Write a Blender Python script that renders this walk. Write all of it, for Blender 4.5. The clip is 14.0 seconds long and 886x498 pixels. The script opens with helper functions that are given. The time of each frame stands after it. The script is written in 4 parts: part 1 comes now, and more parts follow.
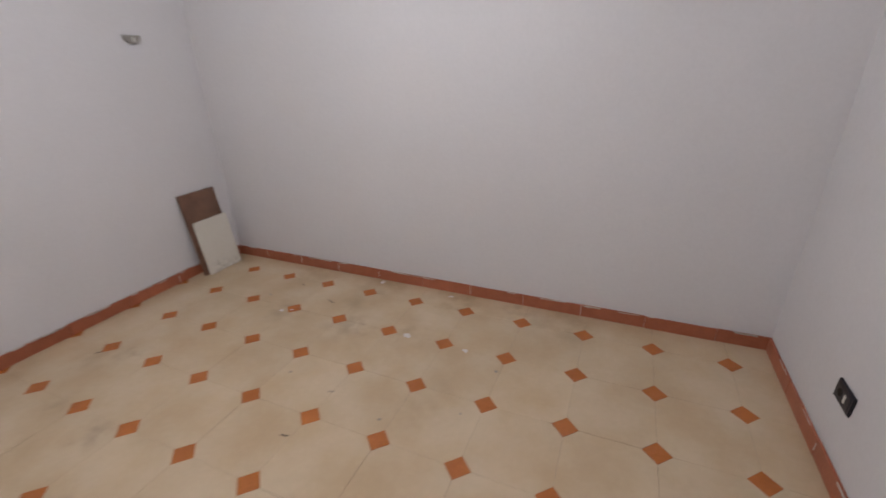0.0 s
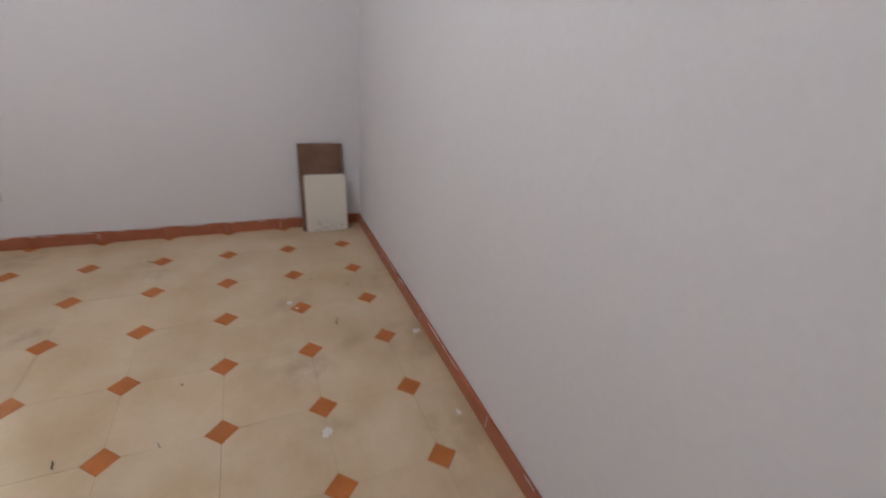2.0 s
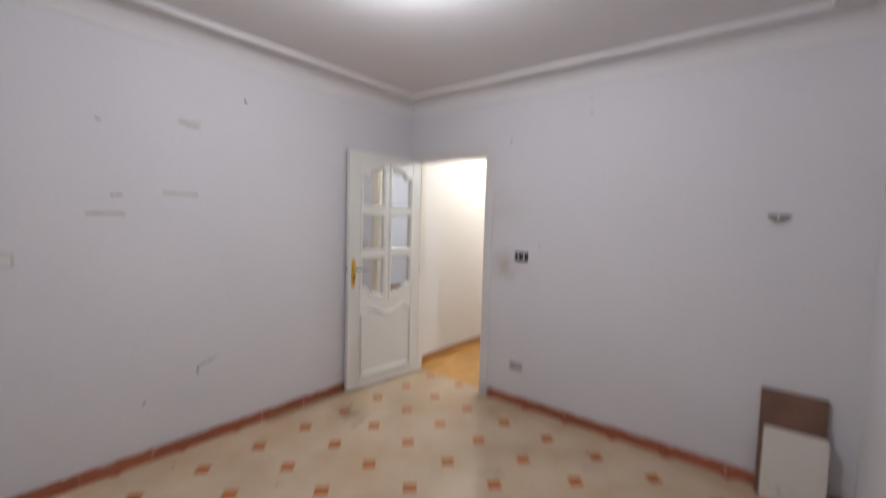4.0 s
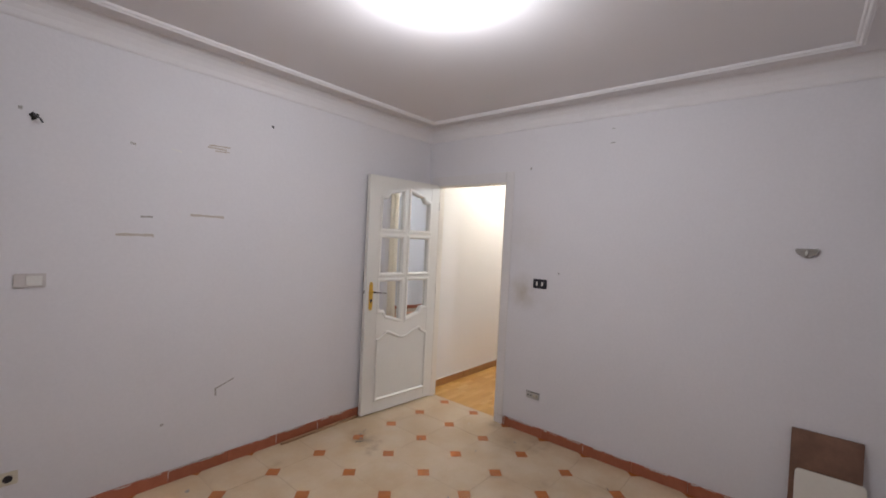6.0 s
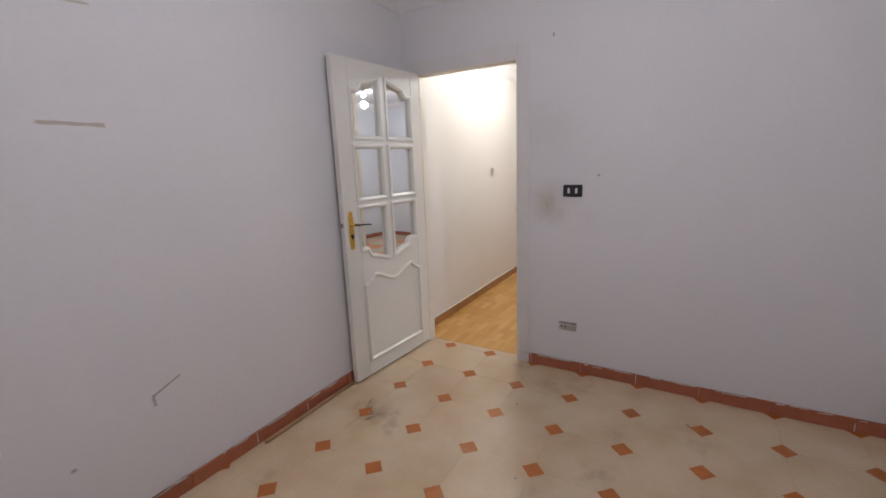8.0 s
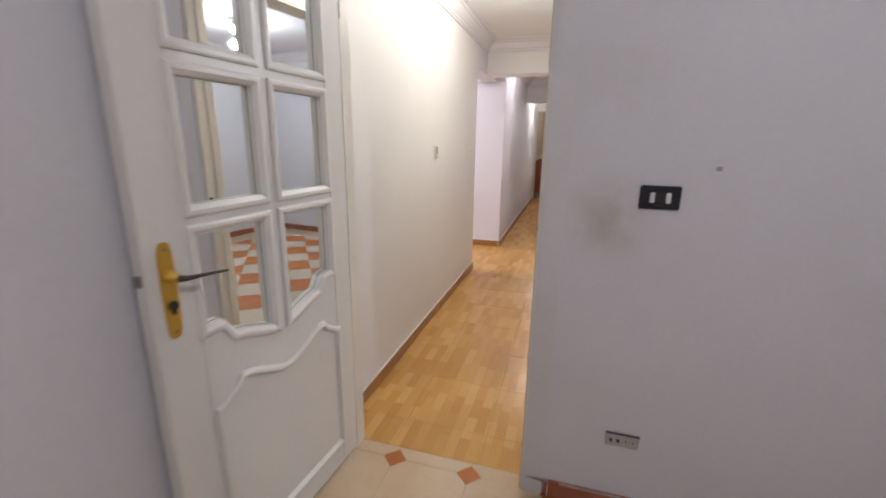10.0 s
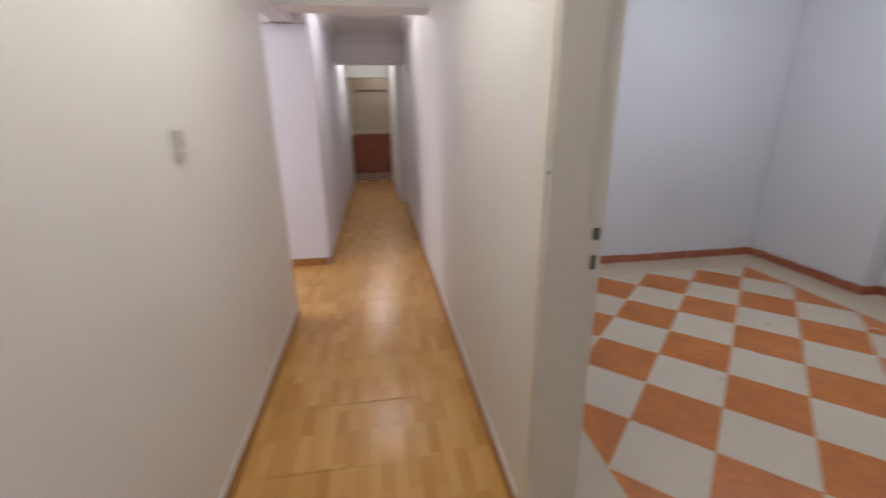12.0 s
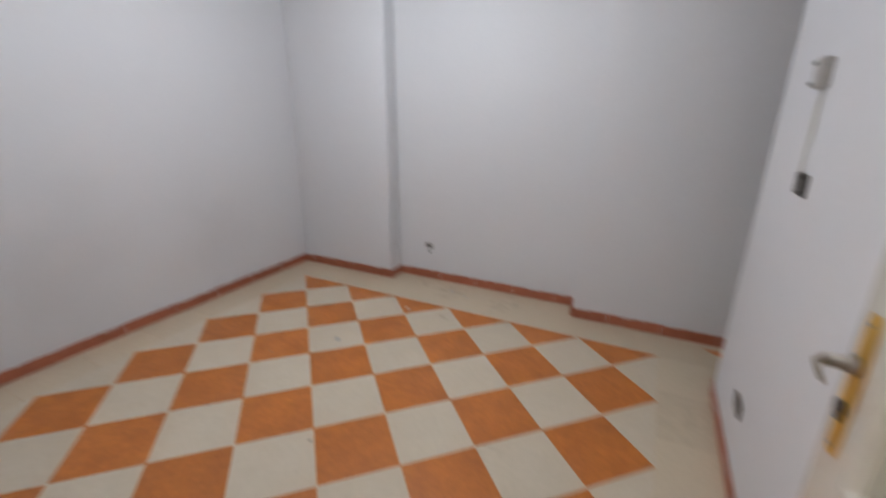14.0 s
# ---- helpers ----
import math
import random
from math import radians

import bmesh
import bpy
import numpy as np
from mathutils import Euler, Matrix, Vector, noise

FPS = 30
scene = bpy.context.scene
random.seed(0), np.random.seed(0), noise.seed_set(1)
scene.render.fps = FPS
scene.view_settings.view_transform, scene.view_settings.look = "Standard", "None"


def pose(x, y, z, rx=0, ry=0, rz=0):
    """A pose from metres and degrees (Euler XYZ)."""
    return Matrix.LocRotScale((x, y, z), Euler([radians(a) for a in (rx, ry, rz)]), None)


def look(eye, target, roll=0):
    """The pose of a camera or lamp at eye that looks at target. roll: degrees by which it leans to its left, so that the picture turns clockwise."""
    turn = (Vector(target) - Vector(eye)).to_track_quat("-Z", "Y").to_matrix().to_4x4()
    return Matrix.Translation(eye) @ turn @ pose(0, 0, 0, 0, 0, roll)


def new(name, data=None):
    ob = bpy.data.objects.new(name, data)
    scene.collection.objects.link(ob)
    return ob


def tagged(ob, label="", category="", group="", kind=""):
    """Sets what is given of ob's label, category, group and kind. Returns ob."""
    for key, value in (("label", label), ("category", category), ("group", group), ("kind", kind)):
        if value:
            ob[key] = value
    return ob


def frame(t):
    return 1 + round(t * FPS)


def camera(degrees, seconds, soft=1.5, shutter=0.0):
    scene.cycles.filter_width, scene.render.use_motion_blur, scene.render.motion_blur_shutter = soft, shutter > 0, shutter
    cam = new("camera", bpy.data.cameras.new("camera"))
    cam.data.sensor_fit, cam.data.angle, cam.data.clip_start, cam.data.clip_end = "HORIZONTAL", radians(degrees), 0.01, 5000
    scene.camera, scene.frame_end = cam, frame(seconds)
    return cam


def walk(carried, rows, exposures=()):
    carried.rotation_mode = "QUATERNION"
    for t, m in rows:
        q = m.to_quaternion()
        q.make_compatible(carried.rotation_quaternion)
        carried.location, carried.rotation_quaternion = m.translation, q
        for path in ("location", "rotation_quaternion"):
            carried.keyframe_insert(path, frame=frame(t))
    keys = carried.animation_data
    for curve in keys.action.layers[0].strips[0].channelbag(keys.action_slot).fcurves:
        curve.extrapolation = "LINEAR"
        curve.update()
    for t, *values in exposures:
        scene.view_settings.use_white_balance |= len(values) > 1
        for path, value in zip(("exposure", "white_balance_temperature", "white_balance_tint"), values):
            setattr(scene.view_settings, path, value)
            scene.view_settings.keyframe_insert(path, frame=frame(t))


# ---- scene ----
# Camera: time, eye (m), yaw to the left, pitch up, roll (degrees).
cam = camera(93.05, 14.0, soft=1.55, shutter=0.5)
EXPOSURES = [(0.0, 0.1, 6450, 7.5), (1.5, 0.08, 6430, 6), (2.5, -0.03, 6350, 7), (3.0, -0.03, 6500, 8), (4.2, -0.16, 6250, 9.5), (6.5, -0.27, 6450, 11), (9.5, -0.4, 6250, 12), (10.5, -0.5, 6450, 11), (11.0, -0.66, 6600, 11), (11.5, -0.72, 6330, 11.5), (12.0, -0.80, 6120, 11.5), (12.5, -0.72, 6100, 11), (13.0, -0.58, 6500, 10), (14.0, -0.57, 6400, 9)]
ROWS = [
    (0, 2.3863, -1.9786, 1.3278, 23.809, -23.635, -1.739),
    (0.5, 2.4221, -1.6236, 1.3127, 20.769, -27.061, -1.191),
    (1, 2.3805, -1.1777, 1.2391, 32.796, -29.886, 0.084),
    (1.5, 2.4415, -0.7419, 1.2228, 50.657, -30.073, 3.923),
    (2, 2.4793, -0.4689, 1.2253, 64.192, -26.132, 5.418),
    (2.5, 2.4509, -0.2028, 1.2183, 90.175, -22.400, 2.828),
    (3, 2.5461, -0.0596, 1.2808, 113.032, -26.139, 2.581),
    (3.5, 2.5844, -0.0742, 1.3656, 125.144, -18.796, 0.074),
    (4, 2.5932, -0.1649, 1.4497, 129.030, -3.908, 1.617),
    (4.2, 2.6276, -0.1702, 1.4530, 128.757, 3.630, 2.443),
    (6.3, 2.6420, -0.2310, 1.4940, 131.419, -4.001, 2.856),
    (6.5, 2.6235, -0.2368, 1.4891, 132.152, -5.878, 2.681),
    (7, 2.5745, -0.3750, 1.4380, 128.957, -7.051, 1.780),
    (7.2, 2.5530, -0.5430, 1.4250, 127.484, -7.720, 0.820),
    (9.3, 1.5392, -1.6693, 1.3617, 111.782, -15.567, -1.860),
    (9.5, 1.4344, -1.7460, 1.3683, 110.898, -15.103, -1.240),
    (10, 1.0978, -2.0111, 1.3457, 106.527, -14.520, 0.780),
    (10.5, 0.7002, -2.1871, 1.3576, 99.270, -16.362, 0.958),
    (11, 0.3286, -2.2530, 1.3650, 97.926, -15.456, 0.702),
    (11.5, -0.0918, -2.3702, 1.3387, 96.216, -14.862, -1.317),
    (12, -0.4219, -2.3463, 1.3414, 81.462, -17.914, -0.714),
    (12.5, -0.6288, -2.1469, 1.3616, 51.387, -17.156, 0.572),
    (13, -0.7554, -1.9724, 1.3397, 12.710, -24.477, -1.045),
    (13.3, -0.7947, -1.8741, 1.3594, 5.067, -28.541, 1.464),
    (13.5, -0.8171, -1.8288, 1.3666, 7.527, -27.951, 3.298),
    (14, -0.8505, -1.7286, 1.4066, 26.548, -18.060, 0.392),
]
walk(cam, [(t, pose(x, y, z, 90 + pitch, 0, yaw) @ pose(0, 0, 0, 0, 0, roll)) for t, x, y, z, yaw, pitch, roll in ROWS], EXPOSURES)

# ---- light ----
# Cool white bulbs in both rooms; the rest, warm white in the passage, is unseen.
world = bpy.data.worlds.new("world")
scene.world = world
world.use_nodes = True
world.node_tree.nodes["Background"].inputs[0].default_value = (0.55, 0.6, 0.7, 1)
world.node_tree.nodes["Background"].inputs[1].default_value = 0.05


def bulb_light(name, place, watts, colour, radius=0.04):
    data = bpy.data.lights.new(name, "POINT")
    data.energy, data.color, data.shadow_soft_size = watts, colour, radius
    new(name, data).location = place


ROOM_A_BULB = (1.41, -1.35, 2.395)
ROOM_B_BULB = (-2.22, -0.15, 2.22)
HALL_END_AND_FILL = ((-7.8, -2.44, 2.20), (-4.75, -2.40, 2.265))
BATTEN = (-2.05, -1.05, -2.37)   # x from, x to, y of the tube light in the passage
bulb_light("room_bulb_light", ROOM_A_BULB, 46, (0.93, 0.95, 1.0))
bulb_light("far_room_bulb_light", ROOM_B_BULB, 60, (0.88, 0.94, 1.0))
for x, watts in ((-1.1, 7.5), (-1.53, 9.5), (-1.98, 12)):
    bulb_light("hall_tube_light", (x, BATTEN[2], 2.235), watts, (0.99, 0.995, 0.935), 0.03)
bulb_light("hall_end_bulb_light", HALL_END_AND_FILL[0], 22, (1.0, 0.96, 0.90))
# Added fill, hidden behind the beam, that brightens the inner passage.
bulb_light("hall_inner_fill", HALL_END_AND_FILL[1], 17, (1.0, 0.93, 0.95))
bulb_light("side_room_light", (-3.6, -4.2, 2.1), 30, (0.93, 0.92, 1.0))
# Daylight from the side room's window, which lies out of sight behind the opening.
daylight = bpy.data.lights.new("side_window_light", "AREA")
daylight.shape, daylight.size, daylight.size_y, daylight.energy, daylight.color = "RECTANGLE", 1.3, 1.4, 80, (0.95, 0.93, 1.0)
new("side_window_light", daylight).matrix_basis = look((-3.3, -5.95, 1.5), (-4.1, -1.9, 1.3))
bulb_light("kitchen_light", (-10.2, -2.2, 2.2), 8, (1.0, 0.88, 0.76))


# ---- materials ----
def material(name, colour, rough=0.6, metal=0.0, vary=0.06, scale=6.0, fine=90.0, bump=0.05, second=None, second_amount=0.5, per_object=0.0, spec=0.5):
    """Principled surface with broad stains, fine grain and a light relief; second: the colour of the broad stains."""
    m = bpy.data.materials.new(name)
    m.use_nodes = True
    nt = m.node_tree
    n, link = nt.nodes, nt.links.new
    bsdf = n["Principled BSDF"]
    bsdf.inputs["Roughness"].default_value = rough
    bsdf.inputs["Metallic"].default_value = metal
    bsdf.inputs["Specular IOR Level"].default_value = spec
    geo = n.new("ShaderNodeNewGeometry")
    broad, grain = n.new("ShaderNodeTexNoise"), n.new("ShaderNodeTexNoise")
    broad.inputs["Scale"].default_value, broad.inputs["Detail"].default_value = scale, 5
    grain.inputs["Scale"].default_value, grain.inputs["Detail"].default_value = fine, 3
    link(geo.outputs["Position"], broad.inputs["Vector"])
    link(geo.outputs["Position"], grain.inputs["Vector"])
    ramp = n.new("ShaderNodeMapRange")
    ramp.interpolation_type = "SMOOTHSTEP"
    ramp.inputs[1].default_value, ramp.inputs[2].default_value = 0.2, 0.8
    link(broad.outputs["Fac"], ramp.inputs[0])
    mix = n.new("ShaderNodeMix")
    mix.data_type = "RGBA"
    mix.inputs[6].default_value = (*colour, 1)
    mix.inputs[7].default_value = (*(second or [c * (1 - 2 * vary) for c in colour]), 1)
    amount = n.new("ShaderNodeMath")
    amount.operation = "MULTIPLY"
    amount.inputs[1].default_value = second_amount
    link(ramp.outputs[0], amount.inputs[0])
    link(amount.outputs[0], mix.inputs[0])
    hsv = n.new("ShaderNodeHueSaturation")
    value = n.new("ShaderNodeMath")
    value.operation = "MULTIPLY_ADD"
    value.inputs[1].default_value, value.inputs[2].default_value = 2 * vary, 1 - vary
    link(grain.outputs["Fac"], value.inputs[0])
    out = value
    if per_object:
        info, tweak = n.new("ShaderNodeObjectInfo"), n.new("ShaderNodeMath")
        tweak.operation = "MULTIPLY_ADD"
        tweak.inputs[1].default_value = per_object
        link(info.outputs["Random"], tweak.inputs[0])
        link(value.outputs[0], tweak.inputs[2])
        out = tweak
    link(out.outputs[0], hsv.inputs["Value"])
    link(mix.outputs[2], hsv.inputs["Color"])
    link(hsv.outputs[0], bsdf.inputs["Base Color"])
    if bump:
        both, relief = n.new("ShaderNodeMath"), n.new("ShaderNodeBump")
        both.operation = "ADD"
        link(broad.outputs["Fac"], both.inputs[0])
        link(grain.outputs["Fac"], both.inputs[1])
        relief.inputs["Strength"].default_value, relief.inputs["Distance"].default_value = bump, 0.01
        link(both.outputs[0], relief.inputs["Height"])
        link(relief.outputs[0], bsdf.inputs["Normal"])
    return m


def smudge_and_shade(m, places, colour=(0.22, 0.2, 0.17), scale=13, low=0.34, high=0.72):
    """Adds hand marks, floor dirt and painted shade patches: (x, y, z, radius, strength)."""
    nt = m.node_tree
    n, link = nt.nodes, nt.links.new
    bsdf = n["Principled BSDF"]
    geo = n.new("ShaderNodeNewGeometry")
    noise_tex = n.new("ShaderNodeTexNoise")
    noise_tex.inputs["Scale"].default_value, noise_tex.inputs["Detail"].default_value = scale, 7
    link(geo.outputs["Position"], noise_tex.inputs["Vector"])
    patchy = n.new("ShaderNodeMapRange")
    patchy.interpolation_type = "SMOOTHSTEP"
    patchy.inputs[1].default_value, patchy.inputs[2].default_value = low, high
    link(noise_tex.outputs["Fac"], patchy.inputs[0])
    before = bsdf.inputs["Base Color"].links[0].from_socket
    for x, y, z, radius, strength in places:
        far = n.new("ShaderNodeVectorMath")
        far.operation = "DISTANCE"
        far.inputs[1].default_value = (x, y, z)
        link(geo.outputs["Position"], far.inputs[0])
        fade = n.new("ShaderNodeMapRange")
        fade.interpolation_type = "SMOOTHSTEP"
        fade.inputs[1].default_value, fade.inputs[2].default_value = 0, radius
        fade.inputs[3].default_value, fade.inputs[4].default_value = strength, 0
        link(far.outputs["Value"], fade.inputs[0])
        times = n.new("ShaderNodeMath")
        times.operation = "MULTIPLY"
        link(fade.outputs[0], times.inputs[0])
        link(patchy.outputs[0], times.inputs[1])
        mix = n.new("ShaderNodeMix")
        mix.data_type = "RGBA"
        mix.inputs[7].default_value = (*colour, 1)
        link(times.outputs[0], mix.inputs[0])
        link(before, mix.inputs[6])
        before = mix.outputs[2]
    link(before, bsdf.inputs["Base Color"])
    return m


def dirtied(m, colour, scale, low, high, amount):
    """Adds scattered grime patches and scuffs to a floor tile."""
    nt = m.node_tree
    n, link = nt.nodes, nt.links.new
    bsdf = n["Principled BSDF"]
    geo, big, small = n.new("ShaderNodeNewGeometry"), n.new("ShaderNodeTexNoise"), n.new("ShaderNodeTexNoise")
    big.inputs["Scale"].default_value, big.inputs["Detail"].default_value = scale, 2
    small.inputs["Scale"].default_value, small.inputs["Detail"].default_value = scale * 11, 6
    both, fade, mix = n.new("ShaderNodeMath"), n.new("ShaderNodeMapRange"), n.new("ShaderNodeMix")
    both.operation = "MULTIPLY_ADD"
    both.inputs[1].default_value = 0.5
    link(geo.outputs["Position"], big.inputs["Vector"])
    link(geo.outputs["Position"], small.inputs["Vector"])
    link(small.outputs["Fac"], both.inputs[0])
    link(big.outputs["Fac"], both.inputs[2])
    fade.interpolation_type = "SMOOTHSTEP"
    fade.inputs[1].default_value, fade.inputs[2].default_value, fade.inputs[4].default_value = low, high, amount
    link(both.outputs[0], fade.inputs[0])
    mix.data_type = "RGBA"
    mix.inputs[7].default_value = (*colour, 1)
    link(bsdf.inputs["Base Color"].links[0].from_socket, mix.inputs[6])
    link(fade.outputs[0], mix.inputs[0])
    link(mix.outputs[2], bsdf.inputs["Base Color"])
    rough = n.new("ShaderNodeMath")
    rough.operation = "MULTIPLY_ADD"
    rough.inputs[1].default_value, rough.inputs[2].default_value = 0.14, bsdf.inputs["Roughness"].default_value - 0.05
    link(big.outputs["Fac"], rough.inputs[0])
    link(rough.outputs[0], bsdf.inputs["Roughness"])
    return m


def wood_print(name, colours, strip=0.05, block=0.2, rough=0.25):
    """Strip parquet printed on glazed tiles: blocks of several tones that run along x."""
    m = bpy.data.materials.new(name)
    m.use_nodes = True
    n, link = m.node_tree.nodes, m.node_tree.links.new
    bsdf = n["Principled BSDF"]
    geo, brick = n.new("ShaderNodeNewGeometry"), n.new("ShaderNodeTexBrick")
    link(geo.outputs["Position"], brick.inputs["Vector"])
    brick.inputs["Color1"].default_value, brick.inputs["Color2"].default_value = (0, 0, 0, 1), (1, 1, 1, 1)
    brick.inputs["Mortar"].default_value = (0.1, 0.1, 0.1, 1)
    brick.inputs["Scale"].default_value = 1
    brick.inputs["Mortar Size"].default_value = 0.0007
    brick.inputs["Brick Width"].default_value, brick.inputs["Row Height"].default_value = block, strip
    brick.offset, brick.offset_frequency, brick.squash = 0.37, 2, 0.8
    stretch, grain = n.new("ShaderNodeMapping"), n.new("ShaderNodeTexNoise")
    stretch.inputs["Scale"].default_value = (8, 110, 8)
    link(geo.outputs["Position"], stretch.inputs["Vector"])
    link(stretch.outputs[0], grain.inputs["Vector"])
    grain.inputs["Scale"].default_value, grain.inputs["Detail"].default_value = 1, 4
    ramp = n.new("ShaderNodeValToRGB")
    ramp.color_ramp.elements[0].color, ramp.color_ramp.elements[1].color = (*colours[0], 1), (*colours[2], 1)
    ramp.color_ramp.elements.new(0.5).color = (*colours[1], 1)
    both = n.new("ShaderNodeMath")
    both.operation = "MULTIPLY_ADD"
    both.inputs[1].default_value = 0.45
    link(grain.outputs["Fac"], both.inputs[0])
    shift = n.new("ShaderNodeMath")
    shift.operation = "MULTIPLY_ADD"
    shift.inputs[1].default_value, shift.inputs[2].default_value = 0.75, -0.1
    link(brick.outputs["Color"], shift.inputs[0])
    link(shift.outputs[0], both.inputs[2])
    link(both.outputs[0], ramp.inputs[0])
    link(ramp.outputs[0], bsdf.inputs["Base Color"])
    wave, relief = n.new("ShaderNodeTexNoise"), n.new("ShaderNodeBump")
    wave.inputs["Scale"].default_value = 7
    link(geo.outputs["Position"], wave.inputs["Vector"])
    relief.inputs["Strength"].default_value, relief.inputs["Distance"].default_value = 0.12, 0.02
    link(wave.outputs["Fac"], relief.inputs["Height"])
    link(relief.outputs[0], bsdf.inputs["Normal"])
    bsdf.inputs["Roughness"].default_value = rough
    return m


def glow(name, colour, strength):
    m = bpy.data.materials.new(name)
    m.use_nodes = True
    bsdf = m.node_tree.nodes["Principled BSDF"]
    bsdf.inputs["Base Color"].default_value = (0.9, 0.9, 0.9, 1)
    bsdf.inputs["Emission Color"].default_value = (*colour, 1)
    bsdf.inputs["Emission Strength"].default_value = strength
    return m


PAINT_A = smudge_and_shade(material("lilac_white_paint", (0.708, 0.686, 0.699), 0.7, vary=0.04, scale=1.3, fine=60, bump=0.08),
                  [(-0.33, -1.875, 1.11, 0.19, 0.85), (-0.33, -1.87, 1.05, 0.10, 0.45), (-0.33, -1.93, 1.55, 0.30, 0.22), (-0.33, -1.70, 1.02, 0.16, 0.15)], (0.34, 0.27, 0.15), 7, 0.1, 0.95)
# Two soft patches paint a shade band into the west wall's colour.
PAINT_B = smudge_and_shade(material("cool_white_paint", (0.71, 0.705, 0.72), 0.6, vary=0.025, scale=1.2, fine=60, bump=0.08),
                  [(-3.85, -0.9, 0.62, 0.9, 0.20), (-3.85, 0.3, 0.55, 0.7, 0.16)], scale=2.2, low=0.1, high=0.95)
PAINT_HALL = material("cream_wall_paint", (0.745, 0.715, 0.685), 0.55, vary=0.025, scale=1.5, fine=70, bump=0.06)
PAINT_SIDE = material("lilac_side_paint", (0.71, 0.69, 0.725), 0.6, vary=0.02, scale=1.5, fine=70, bump=0.05)
CEILING = material("ceiling_paint", (0.73, 0.70, 0.705), 0.8, vary=0.02, scale=1.5, fine=60, bump=0.05)
CEILING_HALL = material("hall_ceiling_paint", (0.86, 0.85, 0.83), 0.8, vary=0.02, scale=1.5, fine=60, bump=0.05)
CORNICE = material("cornice_plaster", (0.74, 0.71, 0.71), 0.7, vary=0.03, scale=4, fine=80, bump=0.05)
DOOR_PAINT = material("white_gloss_door_paint", (0.77, 0.745, 0.69), 0.3, vary=0.03, scale=5, fine=60, bump=0.04)
# Cream for the far room's leaf, darkened in colour for the shade on it.
DIMMED_CREAM_PAINT = material("dimmed_cream_gloss_paint", (0.665, 0.625, 0.55), 0.16, vary=0.04, scale=5, fine=60, bump=0.04)
FRAME_PAINT = material("door_frame_paint", (0.70, 0.67, 0.66), 0.4, vary=0.04, scale=5, fine=60, bump=0.05)
JAMB_CREAM = material("cream_jamb_paint", (0.76, 0.71, 0.635), 0.4, vary=0.04, scale=5, fine=60, bump=0.05)
MIRROR = material("mirror_glass", (0.91, 0.92, 0.91), 0.015, 1.0, vary=0.0, bump=0)
CREAM_TILE = material("cream_stone_tile", (0.605, 0.475, 0.335), 0.10, vary=0.05, scale=3.2, fine=45, bump=0.03, second=(0.535, 0.385, 0.235), second_amount=1.0, per_object=0.05)
DOT_TILE = material("terracotta_dot_tile", (0.45, 0.145, 0.034), 0.2, vary=0.12, scale=20, fine=130, bump=0.04, per_object=0.12, spec=0.5)
CHECK_ORANGE = material("terracotta_check_tile", (0.53, 0.17, 0.024), 0.38, vary=0.27, scale=22, fine=36, bump=0.04, second=(0.42, 0.118, 0.018), per_object=0.10)
CHECK_WHITE = material("ivory_check_tile", (0.61, 0.525, 0.405), 0.22, vary=0.07, scale=9, fine=38, bump=0.0, second=(0.56, 0.475, 0.36), per_object=0.05)
BORDER_TILE = material("cream_border_tile", (0.56, 0.465, 0.34), 0.26, vary=0.07, scale=4, fine=40, bump=0.0, second=(0.56, 0.465, 0.34), per_object=0.07)
GROUT = material("tile_grout", (0.50, 0.39, 0.26), 0.6, vary=0.1, scale=2.6, bump=0.05, second=(0.07, 0.05, 0.033), second_amount=0.75)
CHECK_GROUT = material("pale_tile_grout", (0.60, 0.42, 0.25), 0.7, vary=0.1, scale=8, bump=0.05)
DARK_GROUT = material("brown_tile_grout", (0.40, 0.225, 0.08), 0.8, vary=0.1, scale=8, bump=0.1)
SKIRT = material("terracotta_skirting", (0.37, 0.118, 0.060), 0.4, vary=0.12, scale=18, fine=90, bump=0.08, second=(0.26, 0.075, 0.036), per_object=0.14)
SKIRT_WOOD = material("wood_print_skirting", (0.36, 0.165, 0.05), 0.35, vary=0.12, scale=14, fine=80, bump=0.05, per_object=0.14)
PAINT_DRIP = material("dried_white_paint", (0.63, 0.585, 0.55), 0.7, vary=0.05, bump=0.1)
PARQUET = wood_print("wood_print_floor_tile", ((0.43, 0.205, 0.048), (0.53, 0.284, 0.073), (0.615, 0.355, 0.113)))
BRASS = material("polished_brass", (0.80, 0.50, 0.09), 0.33, 0.85, vary=0.05, bump=0.02)
AGED_STEEL = material("worn_brown_steel", (0.30, 0.26, 0.22), 0.45, 0.5, vary=0.1, bump=0.03)
STEEL = material("dull_steel", (0.35, 0.33, 0.30), 0.35, 1.0, vary=0.1, bump=0.03)
DARK_METAL = material("dark_bronze_metal", (0.10, 0.085, 0.075), 0.4, 0.8, vary=0.1, bump=0.03)
STEEL_DARK = material("tarnished_steel", (0.16, 0.15, 0.13), 0.45, 0.6, vary=0.15, bump=0.03)
BLACK_PLASTIC = material("black_plastic", (0.022, 0.02, 0.028), 0.35, vary=0.1, bump=0.02)
WHITE_PLASTIC = material("white_plastic", (0.72, 0.70, 0.66), 0.4, vary=0.03, bump=0.02)
CREAM_PLASTIC = material("aged_cream_plastic", (0.62, 0.56, 0.44), 0.45, vary=0.05, bump=0.02)
GREY_PLASTIC = material("grey_socket_plastic", (0.36, 0.34, 0.33), 0.45, vary=0.1, bump=0.03)
PALE_PLATE = material("pinkish_plate_plastic", (0.60, 0.555, 0.53), 0.45, vary=0.06, bump=0.02)
